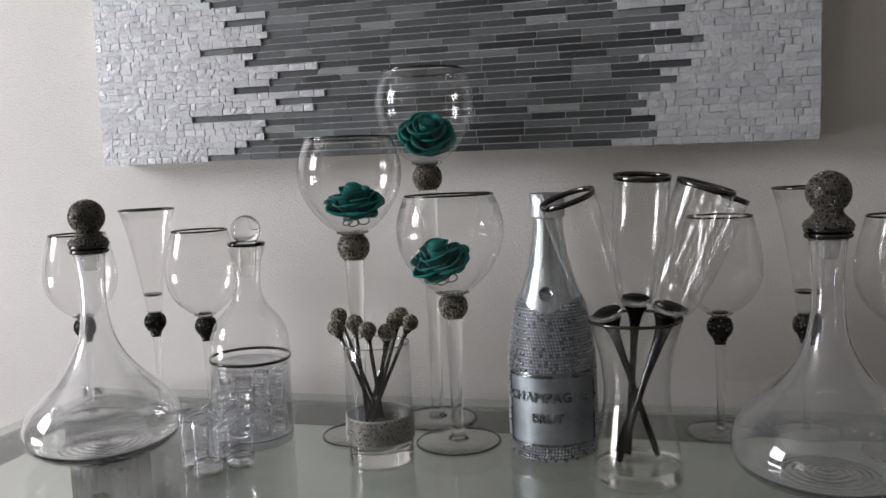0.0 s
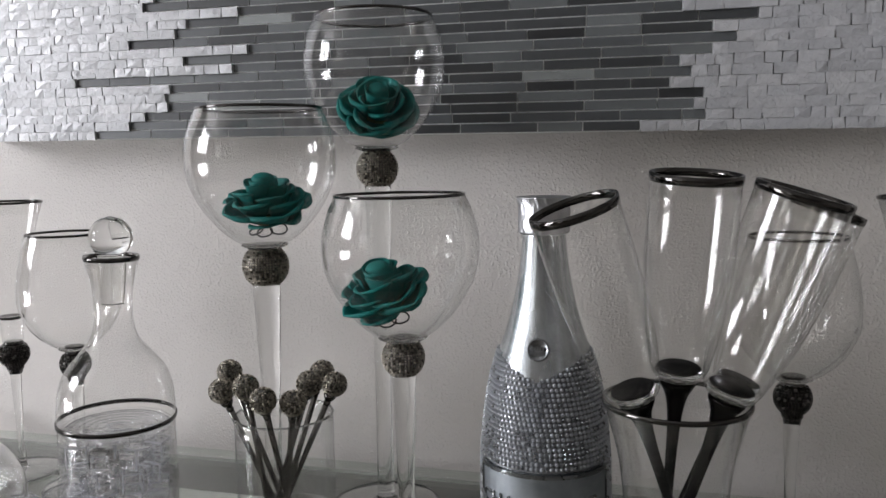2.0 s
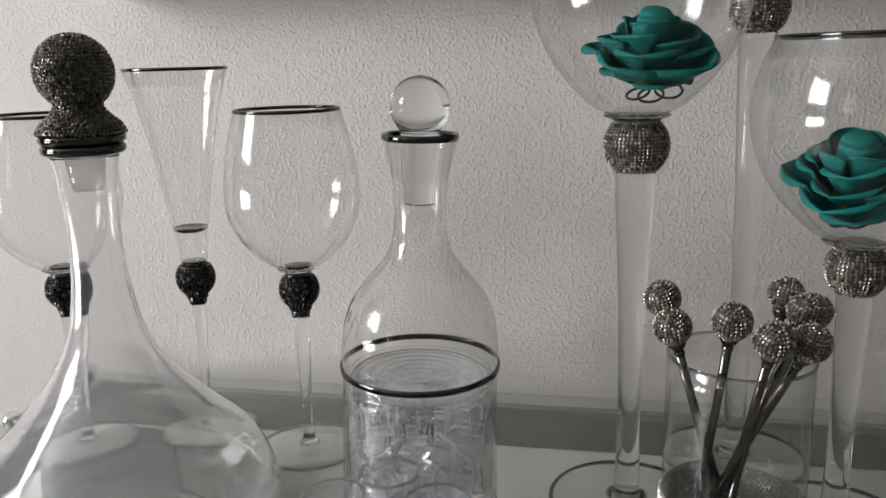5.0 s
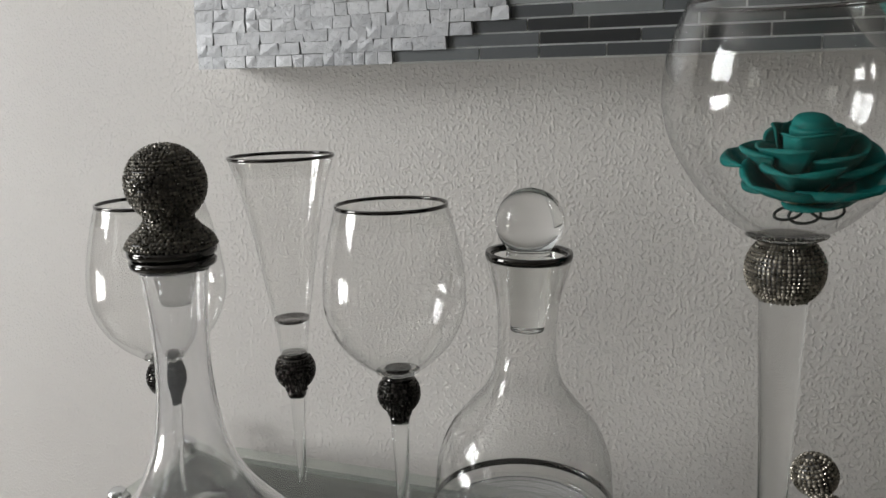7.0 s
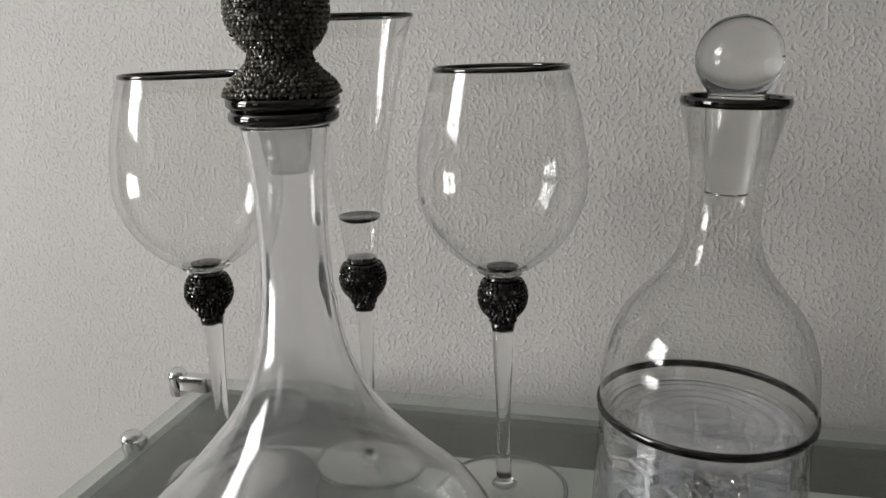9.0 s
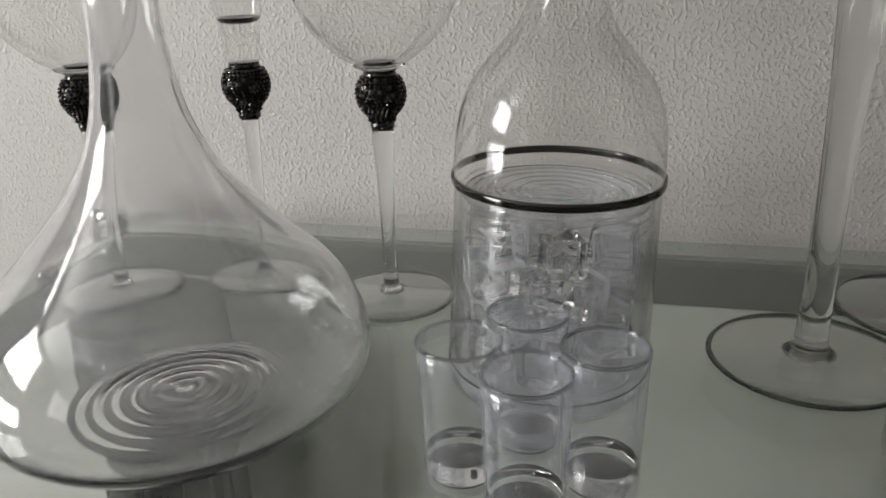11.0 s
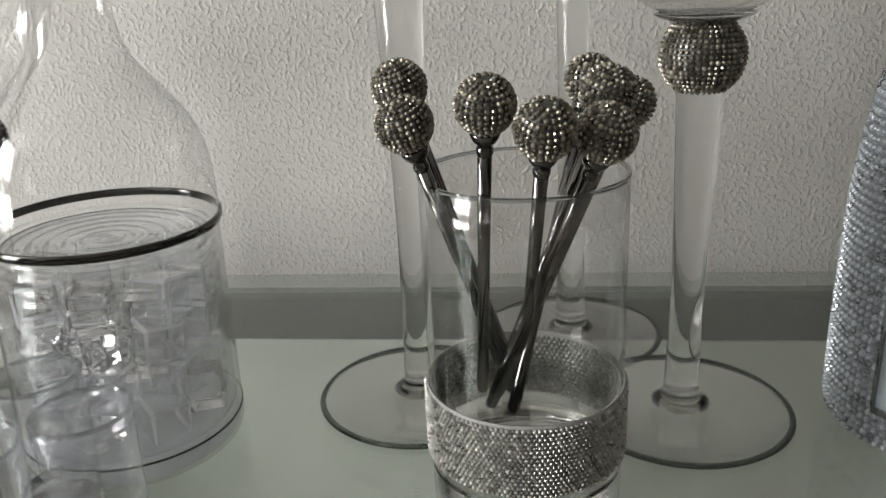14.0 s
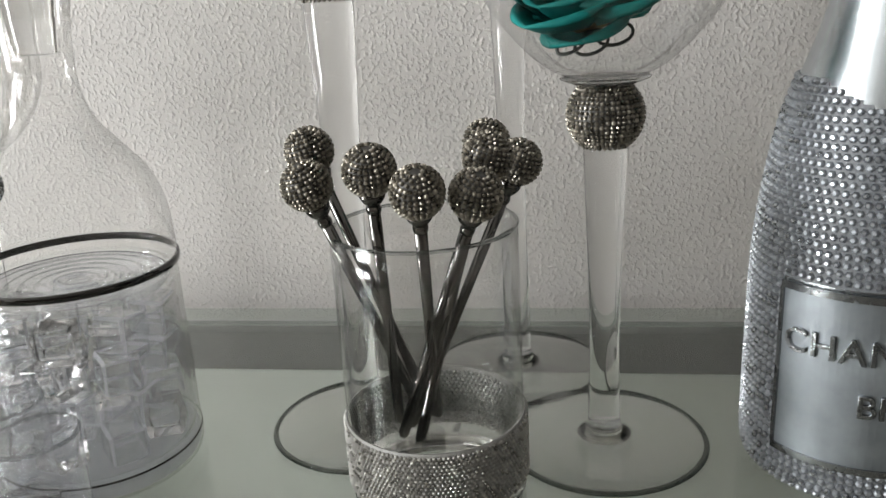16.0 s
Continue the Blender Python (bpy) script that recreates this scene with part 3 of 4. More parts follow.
while z < PZ1 - 0.004:
    zt = min(z + PITCH - 0.0013, PZ1)
    lx = LEFT[row] if row < len(LEFT) else rng.uniform(-0.34, -0.14)
    rx = RIGHT[row] if row < len(RIGHT) else rng.uniform(0.25, 0.36)
    runs = []
    for a, b, kind in ((PX0, lx, "pearl"), (lx, rx, "slate"), (rx, PX1, "pearl")):
        x = a
        while x < b - 0.002:
            w = rng.uniform(0.009, 0.026) if kind == "pearl" else rng.uniform(0.040, 0.075)
            w = b - x if b - x - w < 0.010 else w
            runs.append((x, min(x + w, b), kind))
            x += w
    for x0, x1, kind in runs:
        gap = 0.0004 if kind == "pearl" else 0.0012
        vs, fs = tile_block(x0 + gap / 2, x1 - gap / 2, z - (0.0012 if kind == "pearl" else 0.0), zt, 0.0034 if kind == "pearl" else 0.0006, 0.0007 if kind == "pearl" else 0.0001)
        if row < 9:
            cx, cz = (x0 + x1) / 2, (z + zt) / 2
            me = bpy.data.meshes.new("tile")
            me.from_pydata([(vx - cx, vy, vz - cz) for vx, vy, vz in vs], [], fs)
            part("pearl_tile" if kind == "pearl" else "slate_tile", me, M_PEARL if kind == "pearl" else M_SLATE, panel, smooth=False, m=pose(cx, PY, cz))
        else:
            V, F = rest[kind]
            k = len(V)
            V.extend(vs)
            F.extend(tuple(i + k for i in f) for f in fs)
    row += 1
    z += PITCH
for kind, mat in (("pearl", M_PEARL), ("slate", M_SLATE)):
    me = bpy.data.meshes.new(kind + "_tiles")
    me.from_pydata(rest[kind][0], [], rest[kind][1])
    tagged(part(kind + "_tiles", me, mat, panel, smooth=False, m=pose(0, PY, 0)), kind="stuff")


# ---- glassware ----
def on_table(x, y, turn=0.0, lean=0.0):
    return pose(x, y, TABLE_Z + 0.0004, 0, lean, turn)


def glass_foot(parent, r, stem_r, edge=None):
    f = part("foot", lathe([(0.0, 0.0006), (r - 0.0008, 0.0004), (r, 0.0010), (r - 0.0010, 0.0017), (r * 0.6, 0.0028), (stem_r * 2.6, 0.0042), (stem_r * 1.7, 0.0050)], 72, caps=False), M_FOOT, parent, "thin clear round foot")
    part("foot_edge", lathe([(r - 0.0024, 0.0002), (r - 0.0006, 0.0), (r + 0.0004, 0.0010), (r - 0.0006, 0.0020), (r - 0.0024, 0.0018)], 72, closed=True), edge or M_EDGE, f)


def glass_stem(parent, r, lo, hi, top, joint=M_DARK_REFR):
    """A solid drawn stem: flared where it meets the foot, slim below the middle and swelling to the radius top under
    the ball. joint tints a disc that stands for refraction low in the stem.
    """
    h = hi - 0.0040
    part("stem", lathe([(0.0, 0.0040)] + smooth_line([(r * 1.75, 0.0040), (r * 1.45, 0.0058), (r * 1.16, 0.0085), (r * 1.06, lo), (r * 0.95, 0.0040 + h * 0.34), (r * 0.97 + (top - r) * 0.22, 0.0040 + h * 0.60), (top * 0.94, 0.0040 + h * 0.90), (top, hi)], 5) + [(0.0, hi)], 40), M_SOLID, parent, "clear drawn solid glass stem")
    # added disc, dark or bright, painting the refraction low in the stem
    part("stem_lens", lathe([(0.0, 0.0098), (r * 0.86, 0.0098), (r * 0.94, 0.0106), (r * 0.86, 0.0114), (0.0, 0.0114)], 32), joint, parent, "added disc standing for refraction at the stem's lower end")


def goblet(x, y, ball_lo, ball_hi, ball_r, rim_z, top, label):
    g = thing("goblet", label, "glass goblet", on_table(x, y), "rose goblets")
    zc = (ball_lo + ball_hi) / 2
    glass_foot(g, 0.0503, 0.0068)
    glass_stem(g, 0.0076, 0.012, ball_lo, top, M_ICE)
    studded("stud_ball", ball_line(ball_r, zc, ball_lo, ball_hi), 0.0022, 0.0021, M_ST_PEWTER, g, label="ball set with small pewter stones")
    b0 = ball_hi + 0.001
    h = rim_z - b0
    out = smooth_line([(0.0, b0), (0.012, b0 + 0.0008), (0.028, b0 + h * 0.075), (0.045, b0 + h * 0.23), (0.0575, b0 + h * 0.42), (0.0622, b0 + h * 0.60), (0.0612, b0 + h * 0.76), (0.0565, b0 + h * 0.90), (0.0515, rim_z)], 6)
    part("bowl", lathe(shell(out, 0.0011), 72, caps=False), M_THIN, g, "clear blown glass bowl")
    part("bowl_base", lathe(smooth_line([(0.0, b0 - 0.0015), (0.0125, b0 - 0.0012), (0.020, b0 + 0.0020), (0.012, b0 + 0.0032), (0.0, b0 + 0.0034)], 4), 40), M_SOLID, g)
    part("rim_band", ring_band(0.0518, rim_z, 0.0016, 0.0024), M_GUN, g, "thin dark metal rim")
    return g


goblet(0.0748, 1.1005, 0.1495, 0.1765, 0.0165, 0.293, 0.0098, "short clear goblet with studded ball and teal rose inside")
goblet(-0.0495, 1.111, 0.2185, 0.2485, 0.0187, 0.3645, 0.0118, "medium clear goblet with studded ball and teal rose inside")
goblet(0.0275, 1.181, 0.2975, 0.3285, 0.0180, 0.445, 0.0118, "tallest clear goblet with studded ball and teal rose inside")


def petal(phi, half, r0, r1, z0, z1, rho, angle, skew=0.0, droop=0.0, n=16, m=12):
    """One foam petal: a cup leaning outward whose edge runs in two straight folds to a point, each fold rolled back over itself."""
    bm = bmesh.new()
    grid = [[] for _ in range(m + 1)]
    side = 0.64
    for i in range(n + 1):
        u = -1 + 2 * i / n
        w0 = abs(u)
        k = 1 / (1 + (1 / side - 1) * w0)  # a straight chord from the point to the side
        er, ez = r0 + (r1 - r0) * k, z0 + (z1 - z0) * (1 - 0.10 * w0 ** 3) + skew * u - droop * (1 - w0)
        dr, dz = (r1 - r0) * 0.75, (z1 - z0) * 1.0 + 0.003
        ln = math.hypot(dr, dz)
        dr, dz = dr / ln, dz / ln
        ro = rho * (0.30 + 0.70 * min(1.0, w0 * 2.4)) * (1 - 0.75 * max(0.0, w0 - 0.72) / 0.28)
        for j in range(m + 1):
            v = j / m
            if v <= 0.62:
                w = v / 0.62
                r, z = r0 + (er - r0) * w ** 0.70, z0 + (ez - z0) * w ** 1.35
            else:
                th = (v - 0.62) / 0.38 * angle
                r = er + ro * (math.sin(th) * dr + (1 - math.cos(th)) * dz)
                z = ez + ro * (math.sin(th) * dz - (1 - math.cos(th)) * dr)
            a = phi + u * half * (0.60 + 0.40 * min(1.0, v * 1.7))
            r += 0.0024 * u * min(1.0, v / 0.62)
            grid[j].append(bm.verts.new((r * math.cos(a), r * math.sin(a), z)))
    for a, b in zip(grid, grid[1:]):
        for i in range(n):
            bm.faces.new((a[i], a[i + 1], b[i + 1], b[i]))
    bmesh.ops.recalc_face_normals(bm, faces=bm.faces)
    bmesh.ops.solidify(bm, geom=bm.faces[:], thickness=0.0008)
    return bm


# petals round the bud, from the inside out: count, reach, height, root height, half angle, fold, roll, lean, droop
WHORLS = ((2, 0.0118, 0.0365, 0.012, 1.45, 0.0006, 1.0, 0.0026, 0.0), (3, 0.0170, 0.0325, 0.010, 1.15, 0.0014, 2.2, 0.0034, 0.0004), (3, 0.0230, 0.0278, 0.008, 1.12, 0.0020, 2.7, 0.0040, 0.0008),
          (4, 0.0300, 0.0226, 0.005, 0.96, 0.0023, 2.8, 0.0042, 0.0014), (4, 0.0368, 0.0172, 0.002, 0.98, 0.0025, 2.8, 0.0042, 0.0020), (3, 0.0265, 0.0068, -0.001, 1.05, 0.0026, 2.6, 0.0036, 0.0018))


def rose(m, label, seed, core=1.0):
    q = random.Random(seed)
    f = thing("foam_rose", label, "artificial rose", m, "teal roses")
    part("bud", lathe([(r * core, z * (1 + 0.38 * (core - 1))) for r, z in smooth_line([(0.0, 0.008), (0.0060, 0.012), (0.0084, 0.020), (0.0092, 0.027), (0.0088, 0.0320), (0.0070, 0.0362), (0.0040, 0.0378), (0.0, 0.0382)], 5)], 36,
                      wobble=lambda a, z: 0.0008 * math.sin(a + z * 260)), M_ROSE, f, "tightly rolled bud")
    for count, r1, z1, z0, half, rho, angle, skew, droop in WHORLS:
        turn = q.uniform(0, 6.28)
        r1 *= 1 + (core - 1) * max(0.0, (0.0225 - r1) / 0.0107)
        for i in range(count):
            part("petal", petal(turn + 2 * math.pi * i / count + q.uniform(-0.15, 0.15), half * q.uniform(0.94, 1.06), 0.006, r1 * q.uniform(0.93, 1.07), z0, z1 * q.uniform(0.92, 1.05), rho * q.uniform(0.8, 1.25), angle * q.uniform(0.85, 1.1), skew * q.choice((-1, 1, 1)) * q.uniform(0.5, 1.3), droop), M_ROSE, f)
    part("calyx", lathe(smooth_line([(0.0, -0.0030), (0.0050, -0.0024), (0.0095, 0.0010), (0.0110, 0.0050), (0.0070, 0.0080)], 4), 24, wobble=lambda a, z: 0.0012 * math.sin(a * 5)), M_CALYX, f, "olive green calyx")
    for i in range(3):
        a = (-0.55, -1.5, -2.2)[i] + q.uniform(-0.2, 0.2)
        reach, size = (0.012, 0.010, 0.012)[i], (0.0072, 0.0066, 0.0058)[i]
        cx, cy2 = reach * math.cos(a), reach * math.sin(a)
        loop = [(cx + size * math.cos(t), cy2 + size * 0.35 * math.sin(t), (-0.0035, -0.0050, -0.0042)[i] + 0.50 * size * math.sin(t + 0.3 * i)) for t in [2 * math.pi * k / 18 for k in range(18)]]
        part("wire_loop", tube(loop, 0.0007, 6, closed=True), M_WIRE, f, "thin black wire loop")
    return f


rose(pose(0.0672, 1.092, TABLE_Z + 0.2040, 22, -7, 0) @ Matrix.Scale(1.06, 4), "teal foam rose lying in the short goblet", 3, 1.1)
rose(pose(-0.044, 1.108, TABLE_Z + 0.2715, 15, 4, 0) @ Matrix.Scale(1.06, 4), "teal foam rose lying in the medium goblet", 8, 1.1)
rose(pose(0.0250, 1.194, TABLE_Z + 0.3560, 44, 6, 12) @ Matrix.Scale(1.06, 4), "teal foam rose tilted in the tallest goblet", 21)


def egg_ball(parent, z0, z1, r, collar, mat=M_ST_DARK):
    """The studded dark ball between bowl and stem, narrowing to a small collar."""
    h = z1 - z0
    line = smooth_line([(collar * 1.06, z0 + 0.17 * h), (collar * 1.10, z0 + 0.25 * h), (r * 0.86, z0 + 0.42 * h), (r, z0 + 0.60 * h), (r * 0.93, z0 + 0.78 * h), (r * 0.74, z0 + 0.91 * h)], 6)
    studded("stud_ball", line, 0.0025, 0.0024, mat, parent, label="dark studded ball", stagger=0.5, jitter=0.12, proud=0.9, scatter=0.10, columns=0.0)
    part("collar", lathe([(0.0, z1 - 0.0030), (r * 0.72, z1 - 0.0030), (r * 0.74, z1 - 0.0012), (r * 0.68, z1 + 0.0008), (0.0, z1 + 0.0008)], 32), M_GUN, parent)
    part("collar", lathe(smooth_line([(0.0, z0), (collar * 0.95, z0 + 0.0002), (collar * 1.15, z0 + 0.0016), (collar * 1.15, z0 + 0.0040), (collar * 0.9, z0 + 0.17 * h), (0.0, z0 + 0.18 * h)], 3), 32), M_GUN, parent)


def wine_glass(x, y, label):
    g = thing("wine_glass", label, "wine glass", on_table(x, y), "wine glasses with dark balls")
    glass_foot(g, 0.039, 0.0055, M_LIP)
    glass_stem(g, 0.0044, 0.012, 0.1055, 0.0064)
    egg_ball(g, 0.1055, 0.1385, 0.0130, 0.0060)
    out = smooth_line([(0.0, 0.1405), (0.010, 0.1412), (0.024, 0.1490), (0.038, 0.1640), (0.0462, 0.1830), (0.0474, 0.2000), (0.0448, 0.2220), (0.0398, 0.2440), (0.0368, 0.2550)], 6)
    part("bowl", lathe(shell(out, 0.0010), 64, caps=False), M_THIN, g, "clear glass bowl")
    part("bowl_base", lathe(smooth_line([(0.0, 0.1392), (0.0095, 0.1395), (0.0150, 0.1424), (0.009, 0.1434), (0.0, 0.1436)], 4), 32), M_SOLID, g)
    # added dark lens painting the studded ball's reflection in the bowl
    part("bowl_lens", lathe(smooth_line([(0.0, 0.1439), (0.0082, 0.1440), (0.0092, 0.1442), (0.0076, 0.1444), (0.0, 0.1445)], 3), 28), M_DARK_REFR, g, "dark lens standing for the reflected ball in the bowl")
    part("rim_band", ring_band(0.0370, 0.2552, 0.0013, 0.0024), M_GUN, g, "thin dark metal rim")
    return g


wine_glass(-0.2845, 1.152, "clear wine glass with dark studded ball and dark rim")
wine_glass(-0.463, 1.134, "clear wine glass behind the wide decanter")
wine_glass(0.3755, 1.175, "clear wine glass behind the champagne flutes")
wine_glass(0.553, 1.12, "clear wine glass beside the wide decanter")


def flute_glass(x, y, label):
    g = thing("flute_glass", label, "flute glass", on_table(x, y), "trumpet flutes with dark balls")
    glass_foot(g, 0.0385, 0.0042, M_LIP)
    glass_stem(g, 0.0036, 0.012, 0.106, 0.0052)
    egg_ball(g, 0.1060, 0.1400, 0.0132, 0.0060)
    out = smooth_line([(0.0, 0.1405), (0.0100, 0.1406), (0.0106, 0.1480), (0.0118, 0.1600), (0.0145, 0.1750), (0.0188, 0.2020), (0.0238, 0.2320), (0.0305, 0.2630), (0.0370, 0.2845)], 6)
    part("bowl", lathe(shell([(0.0, 0.1660)] + [p for p in out if p[1] > 0.1662], 0.0010), 64, caps=False), M_THIN, g, "clear trumpet-shaped bowl")
    part("bowl_base", lathe([(0.0, 0.1408), (0.0100, 0.1410), (0.0106, 0.1480), (0.0118, 0.1600), (0.0130, 0.1655)], 40, caps=False), M_THIN, g, "solid clear neck")
    # added dark lens painting the reflection at the bottom of the trumpet
    part("bowl_bottom", lathe(smooth_line([(0.0, 0.1630), (0.0100, 0.1640), (0.0130, 0.1672), (0.0090, 0.1668), (0.0, 0.1655)], 4), 36), M_DARK_REFR, g, "dark lens standing for the reflected ball in the bowl")
    part("rim_band", ring_band(0.0373, 0.2847, 0.0013, 0.0024), M_GUN, g, "thin dark metal rim")
    return g


flute_glass(-0.3765, 1.171, "clear trumpet flute with dark studded ball and rim")
flute_glass(0.470, 1.185, "clear trumpet flute behind the wide decanter")


def decanter(x, y, label):
    g = thing("decanter", label, "decanter", on_table(x, y) @ Matrix.Diagonal((1, 1, 1.009, 1)), "wide-bottomed decanters")
    out = smooth_line([(0.0, 0.0050), (0.030, 0.0030), (0.052, 0.0004), (0.072, 0.0042), (0.0870, 0.0160), (0.0915, 0.0300), (0.0873, 0.0475), (0.0770, 0.0645), (0.0620, 0.0795), (0.0470, 0.0955), (0.0318, 0.1145), (0.0212, 0.1372), (0.0165, 0.1605), (0.0146, 0.1840), (0.0150, 0.2085), (0.0170, 0.2310), (0.0182, 0.2370)], 6)
    part("body", lathe(glass_wall(out, 0.0017, 0.0042, ripple=0.0004), 96, caps=False), M_CLEAR, g, "clear blown glass body with a thick bottom")
    s = part("stopper", lathe([(0.0, 0.2186), (0.0080, 0.2186), (0.0088, 0.2210), (0.0112, 0.2375), (0.0, 0.2375)], 40), M_FROST, g, "ground glass plug")
    for zz, r in ((0.2415, 0.0222), (0.2472, 0.0228)):
        part("disc", lathe([(0.0, zz - 0.0030), (r - 0.0015, zz - 0.0030), (r, zz - 0.0015), (r, zz + 0.0010), (r - 0.0015, zz + 0.0026), (0.0, zz + 0.0026)], 56), M_GUN, s, "polished dark metal disc")
    line = smooth_line([(0.0225, 0.2500), (0.0205, 0.2540), (0.0150, 0.2590), (0.0118, 0.2640), (0.0124, 0.2672)], 5)[:-1] + ball_line(0.0196, 0.2820, 0.2668, 0.3015)
    studded("stud_knob", line, 0.0021, 0.0020, M_ST_STOP, s, label="round knob set with dark stones", stagger=0.35, jitter=0.16, proud=0.75, scatter=0.22)
    return g


decanter(-0.350, 1.017, "wide clear glass decanter with dark studded ball stopper")
decanter(0.466, 1.045, "second wide clear decanter with dark studded ball stopper")

# the carafe filled with clear cubes
carafe = thing("carafe", "clear carafe with dark ring, ball stopper and clear cubes inside", "carafe", on_table(-0.1805, 1.073, 0, 1.9))
out = smooth_line([(0.0, 0.0016), (0.030, 0.0012), (0.0455, 0.0004), (0.0492, 0.0050), (0.0490, 0.0160), (0.0484, 0.0500), (0.0476, 0.0900), (0.0474, 0.1000), (0.0480, 0.1045), (0.0476, 0.1180), (0.0458, 0.1330), (0.0400, 0.1480), (0.0290, 0.1620), (0.0200, 0.1740), (0.0158, 0.1880), (0.0154, 0.2060), (0.0170, 0.2220), (0.0205, 0.2360), (0.0222, 0.2425)], 6)
part("body", lathe(shell(out, 0.0016), 96, caps=False), M_THIN, carafe, "clear glass body")
# clear bottom with its brightness painted in by a pale film
part("base", lathe(smooth_line([(0.0, 0.0030), (0.0300, 0.0026), (0.0450, 0.0020), (0.0480, 0.0052), (0.0478, 0.0100), (0.0440, 0.0116), (0.0300, 0.0108), (0.0, 0.0112)], 4), 72), M_BASE_GLOW, carafe, "thick clear glass bottom")
# added wall; its bluish film paints the glow of the carafe
part("inner_wall", lathe(smooth_line([(0.0440, 0.0125), (0.0466, 0.0150), (0.0464, 0.0300), (0.0460, 0.0600), (0.0454, 0.0790)], 4), 72, caps=False), M_GLOW_VEIL, carafe, "added inner wall whose pale film stands for glow")
part("liner", lathe([(0.0440 + 0.0008 * math.sin(k * 0.9) + 0.0003 * math.sin(k * 2.3), 0.0800 + 0.0008 * k) for k in range(26)], 72, caps=False), M_BODY, carafe, "rippled inner glass wall")
part("foot_line", ring_band(0.0493, 0.0118, 0.0005, 0.0009, 80), M_GUN, carafe, "thin dark line round the foot")
part("shoulder_ring", ring_band(0.0490, 0.0, 0.0010, 0.0036, 80), M_GUN, carafe, "dark metal ring round the shoulder", m=pose(0, 0, 0.1045, 0, -0.8, 0))
part("lip_ring", lathe([(0.0195, 0.2420), (0.0222, 0.2415), (0.0226, 0.2435), (0.0222, 0.2455), (0.0195, 0.2450)], 64, closed=True), M_GUN, carafe, "dark metal lip")
stop = part("stopper", lathe(smooth_line([(0.0, 0.2030), (0.0080, 0.2032), (0.0092, 0.2080), (0.0118, 0.2400), (0.0110, 0.2445)], 4) + ball_line(0.0176, 0.2605, 0.2475, 0.2780, 24) + [(0.0, 0.2781)], 48), M_SOLID, carafe, "clear glass ball stopper")
# added plate; its ripples and pale film imitate rings reflected in thick glass
part("ripple_plate", lathe([(0.0, 0.0970)] + [(0.0425 * k / 48, 0.0970 + 0.0010 * math.sin(k * 0.8)) for k in range(1, 49)] + [(0.0425, 0.0940), (0.0, 0.0940)], 64), M_GLOW_VEIL, carafe, "added rippled plate standing for ring-shaped reflections")
cq = random.Random(4)
cells = []
for layer in range(4):
    turn = cq.uniform(0, 0.9)
    for count, reach in ((7, 0.0325), (2, 0.0115)):
        for i in range(count):
            a = turn + 2 * math.pi * i / count
            cells.append((reach * math.cos(a), reach * math.sin(a), 0.0225 + layer * 0.0182 + cq.uniform(-0.0008, 0.0008), math.degrees(a)))
cube_bm = bmesh.new()
box(cube_bm, -0.0088, 0.0088, -0.0088, 0.0088, -0.0088, 0.0088)
bmesh.ops.bevel(cube_bm, geom=cube_bm.edges[:], offset=0.0013, segments=1, affect="EDGES", profile=0.5)
for v in cube_bm.verts:
    v.co += Vector((cq.uniform(-1, 1), cq.uniform(-1, 1), cq.uniform(-1, 1))) * 0.0003
cube_me = bpy.data.meshes.new("clear_cube")
cube_bm.to_mesh(cube_me)
cube_bm.free()
cube_me.materials.append(M_ICE)
cube_me.materials.append(M_EDGE_GLINT)
# small bevel faces take the painted glint, large faces stay clear
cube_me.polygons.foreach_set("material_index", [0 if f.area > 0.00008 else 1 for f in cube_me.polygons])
cube_me.polygons.foreach_set("use_smooth", [False] * len(cube_me.polygons))
heavy_me = cube_me.copy()
heavy_me.materials.clear()
heavy_me.materials.append(M_CUBE)
heavy_me.materials.append(M_CUBE)
base_m = carafe.matrix_world.copy()
for px, py, pz, turn in cells:
    cube = new("clear_cube", heavy_me if cq.random() < 0.42 else cube_me)
    cube.matrix_world = base_m @ pose(px, py, pz, cq.uniform(-8, 8), cq.uniform(-8, 8), turn + cq.uniform(-22, 22))
    tagged(cube, "clear acrylic ice cube inside the carafe", "ice cube", "clear cubes in the carafe")

# shot glasses
shot = thing("shot_glass", "small clear shot glass with thick base", "shot glass", on_table(-0.2065, 0.986), "shot glasses")
line = [(0.0, 0.0006), (0.0135, 0.0002), (0.0152, 0.0016), (0.0158, 0.0200), (0.0170, 0.0620)]
part("cup", lathe(shell(smooth_line(line, 4), 0.0011), 48, caps=False), M_SHOT, shot, "clear glass wall")
part("base", lathe(smooth_line([(0.0, 0.0036), (0.0130, 0.0036), (0.0146, 0.0050), (0.0148, 0.0120), (0.0125, 0.0128), (0.0, 0.0105)], 4), 40), M_SOLID, shot, "thick glass base")
# added dark disc painting the refraction in the shot glass base
part("bottom", lathe([(0.0, 0.0013), (0.0120, 0.0013), (0.0136, 0.0022), (0.0120, 0.0032), (0.0, 0.0030)], 36), M_DARK_REFR, shot, "dark disc standing for refraction in the thick base")
part("lip", ring_band(0.0172, 0.0622, 0.0012, 0.0012, 48), M_LIP, shot)
for sx, sy in ((-0.1775, 0.965), (-0.1505, 0.989), (-0.183, 1.0135)):
    copy_thing(shot, on_table(sx, sy, 40))

# the tumbler with stirrers
VX, VY = 0.0025, 1.032
tumbler = thing("tumbler", "clear tumbler with a band of silver stones holding stirrers", "tumbler", on_table(VX, VY))
FLOOR_Z = 0.0430
line = [(0.0, 0.0006), (0.0330, 0.0002), (0.0362, 0.0026), (0.0366, 0.0400), (0.0366, 0.1335)]
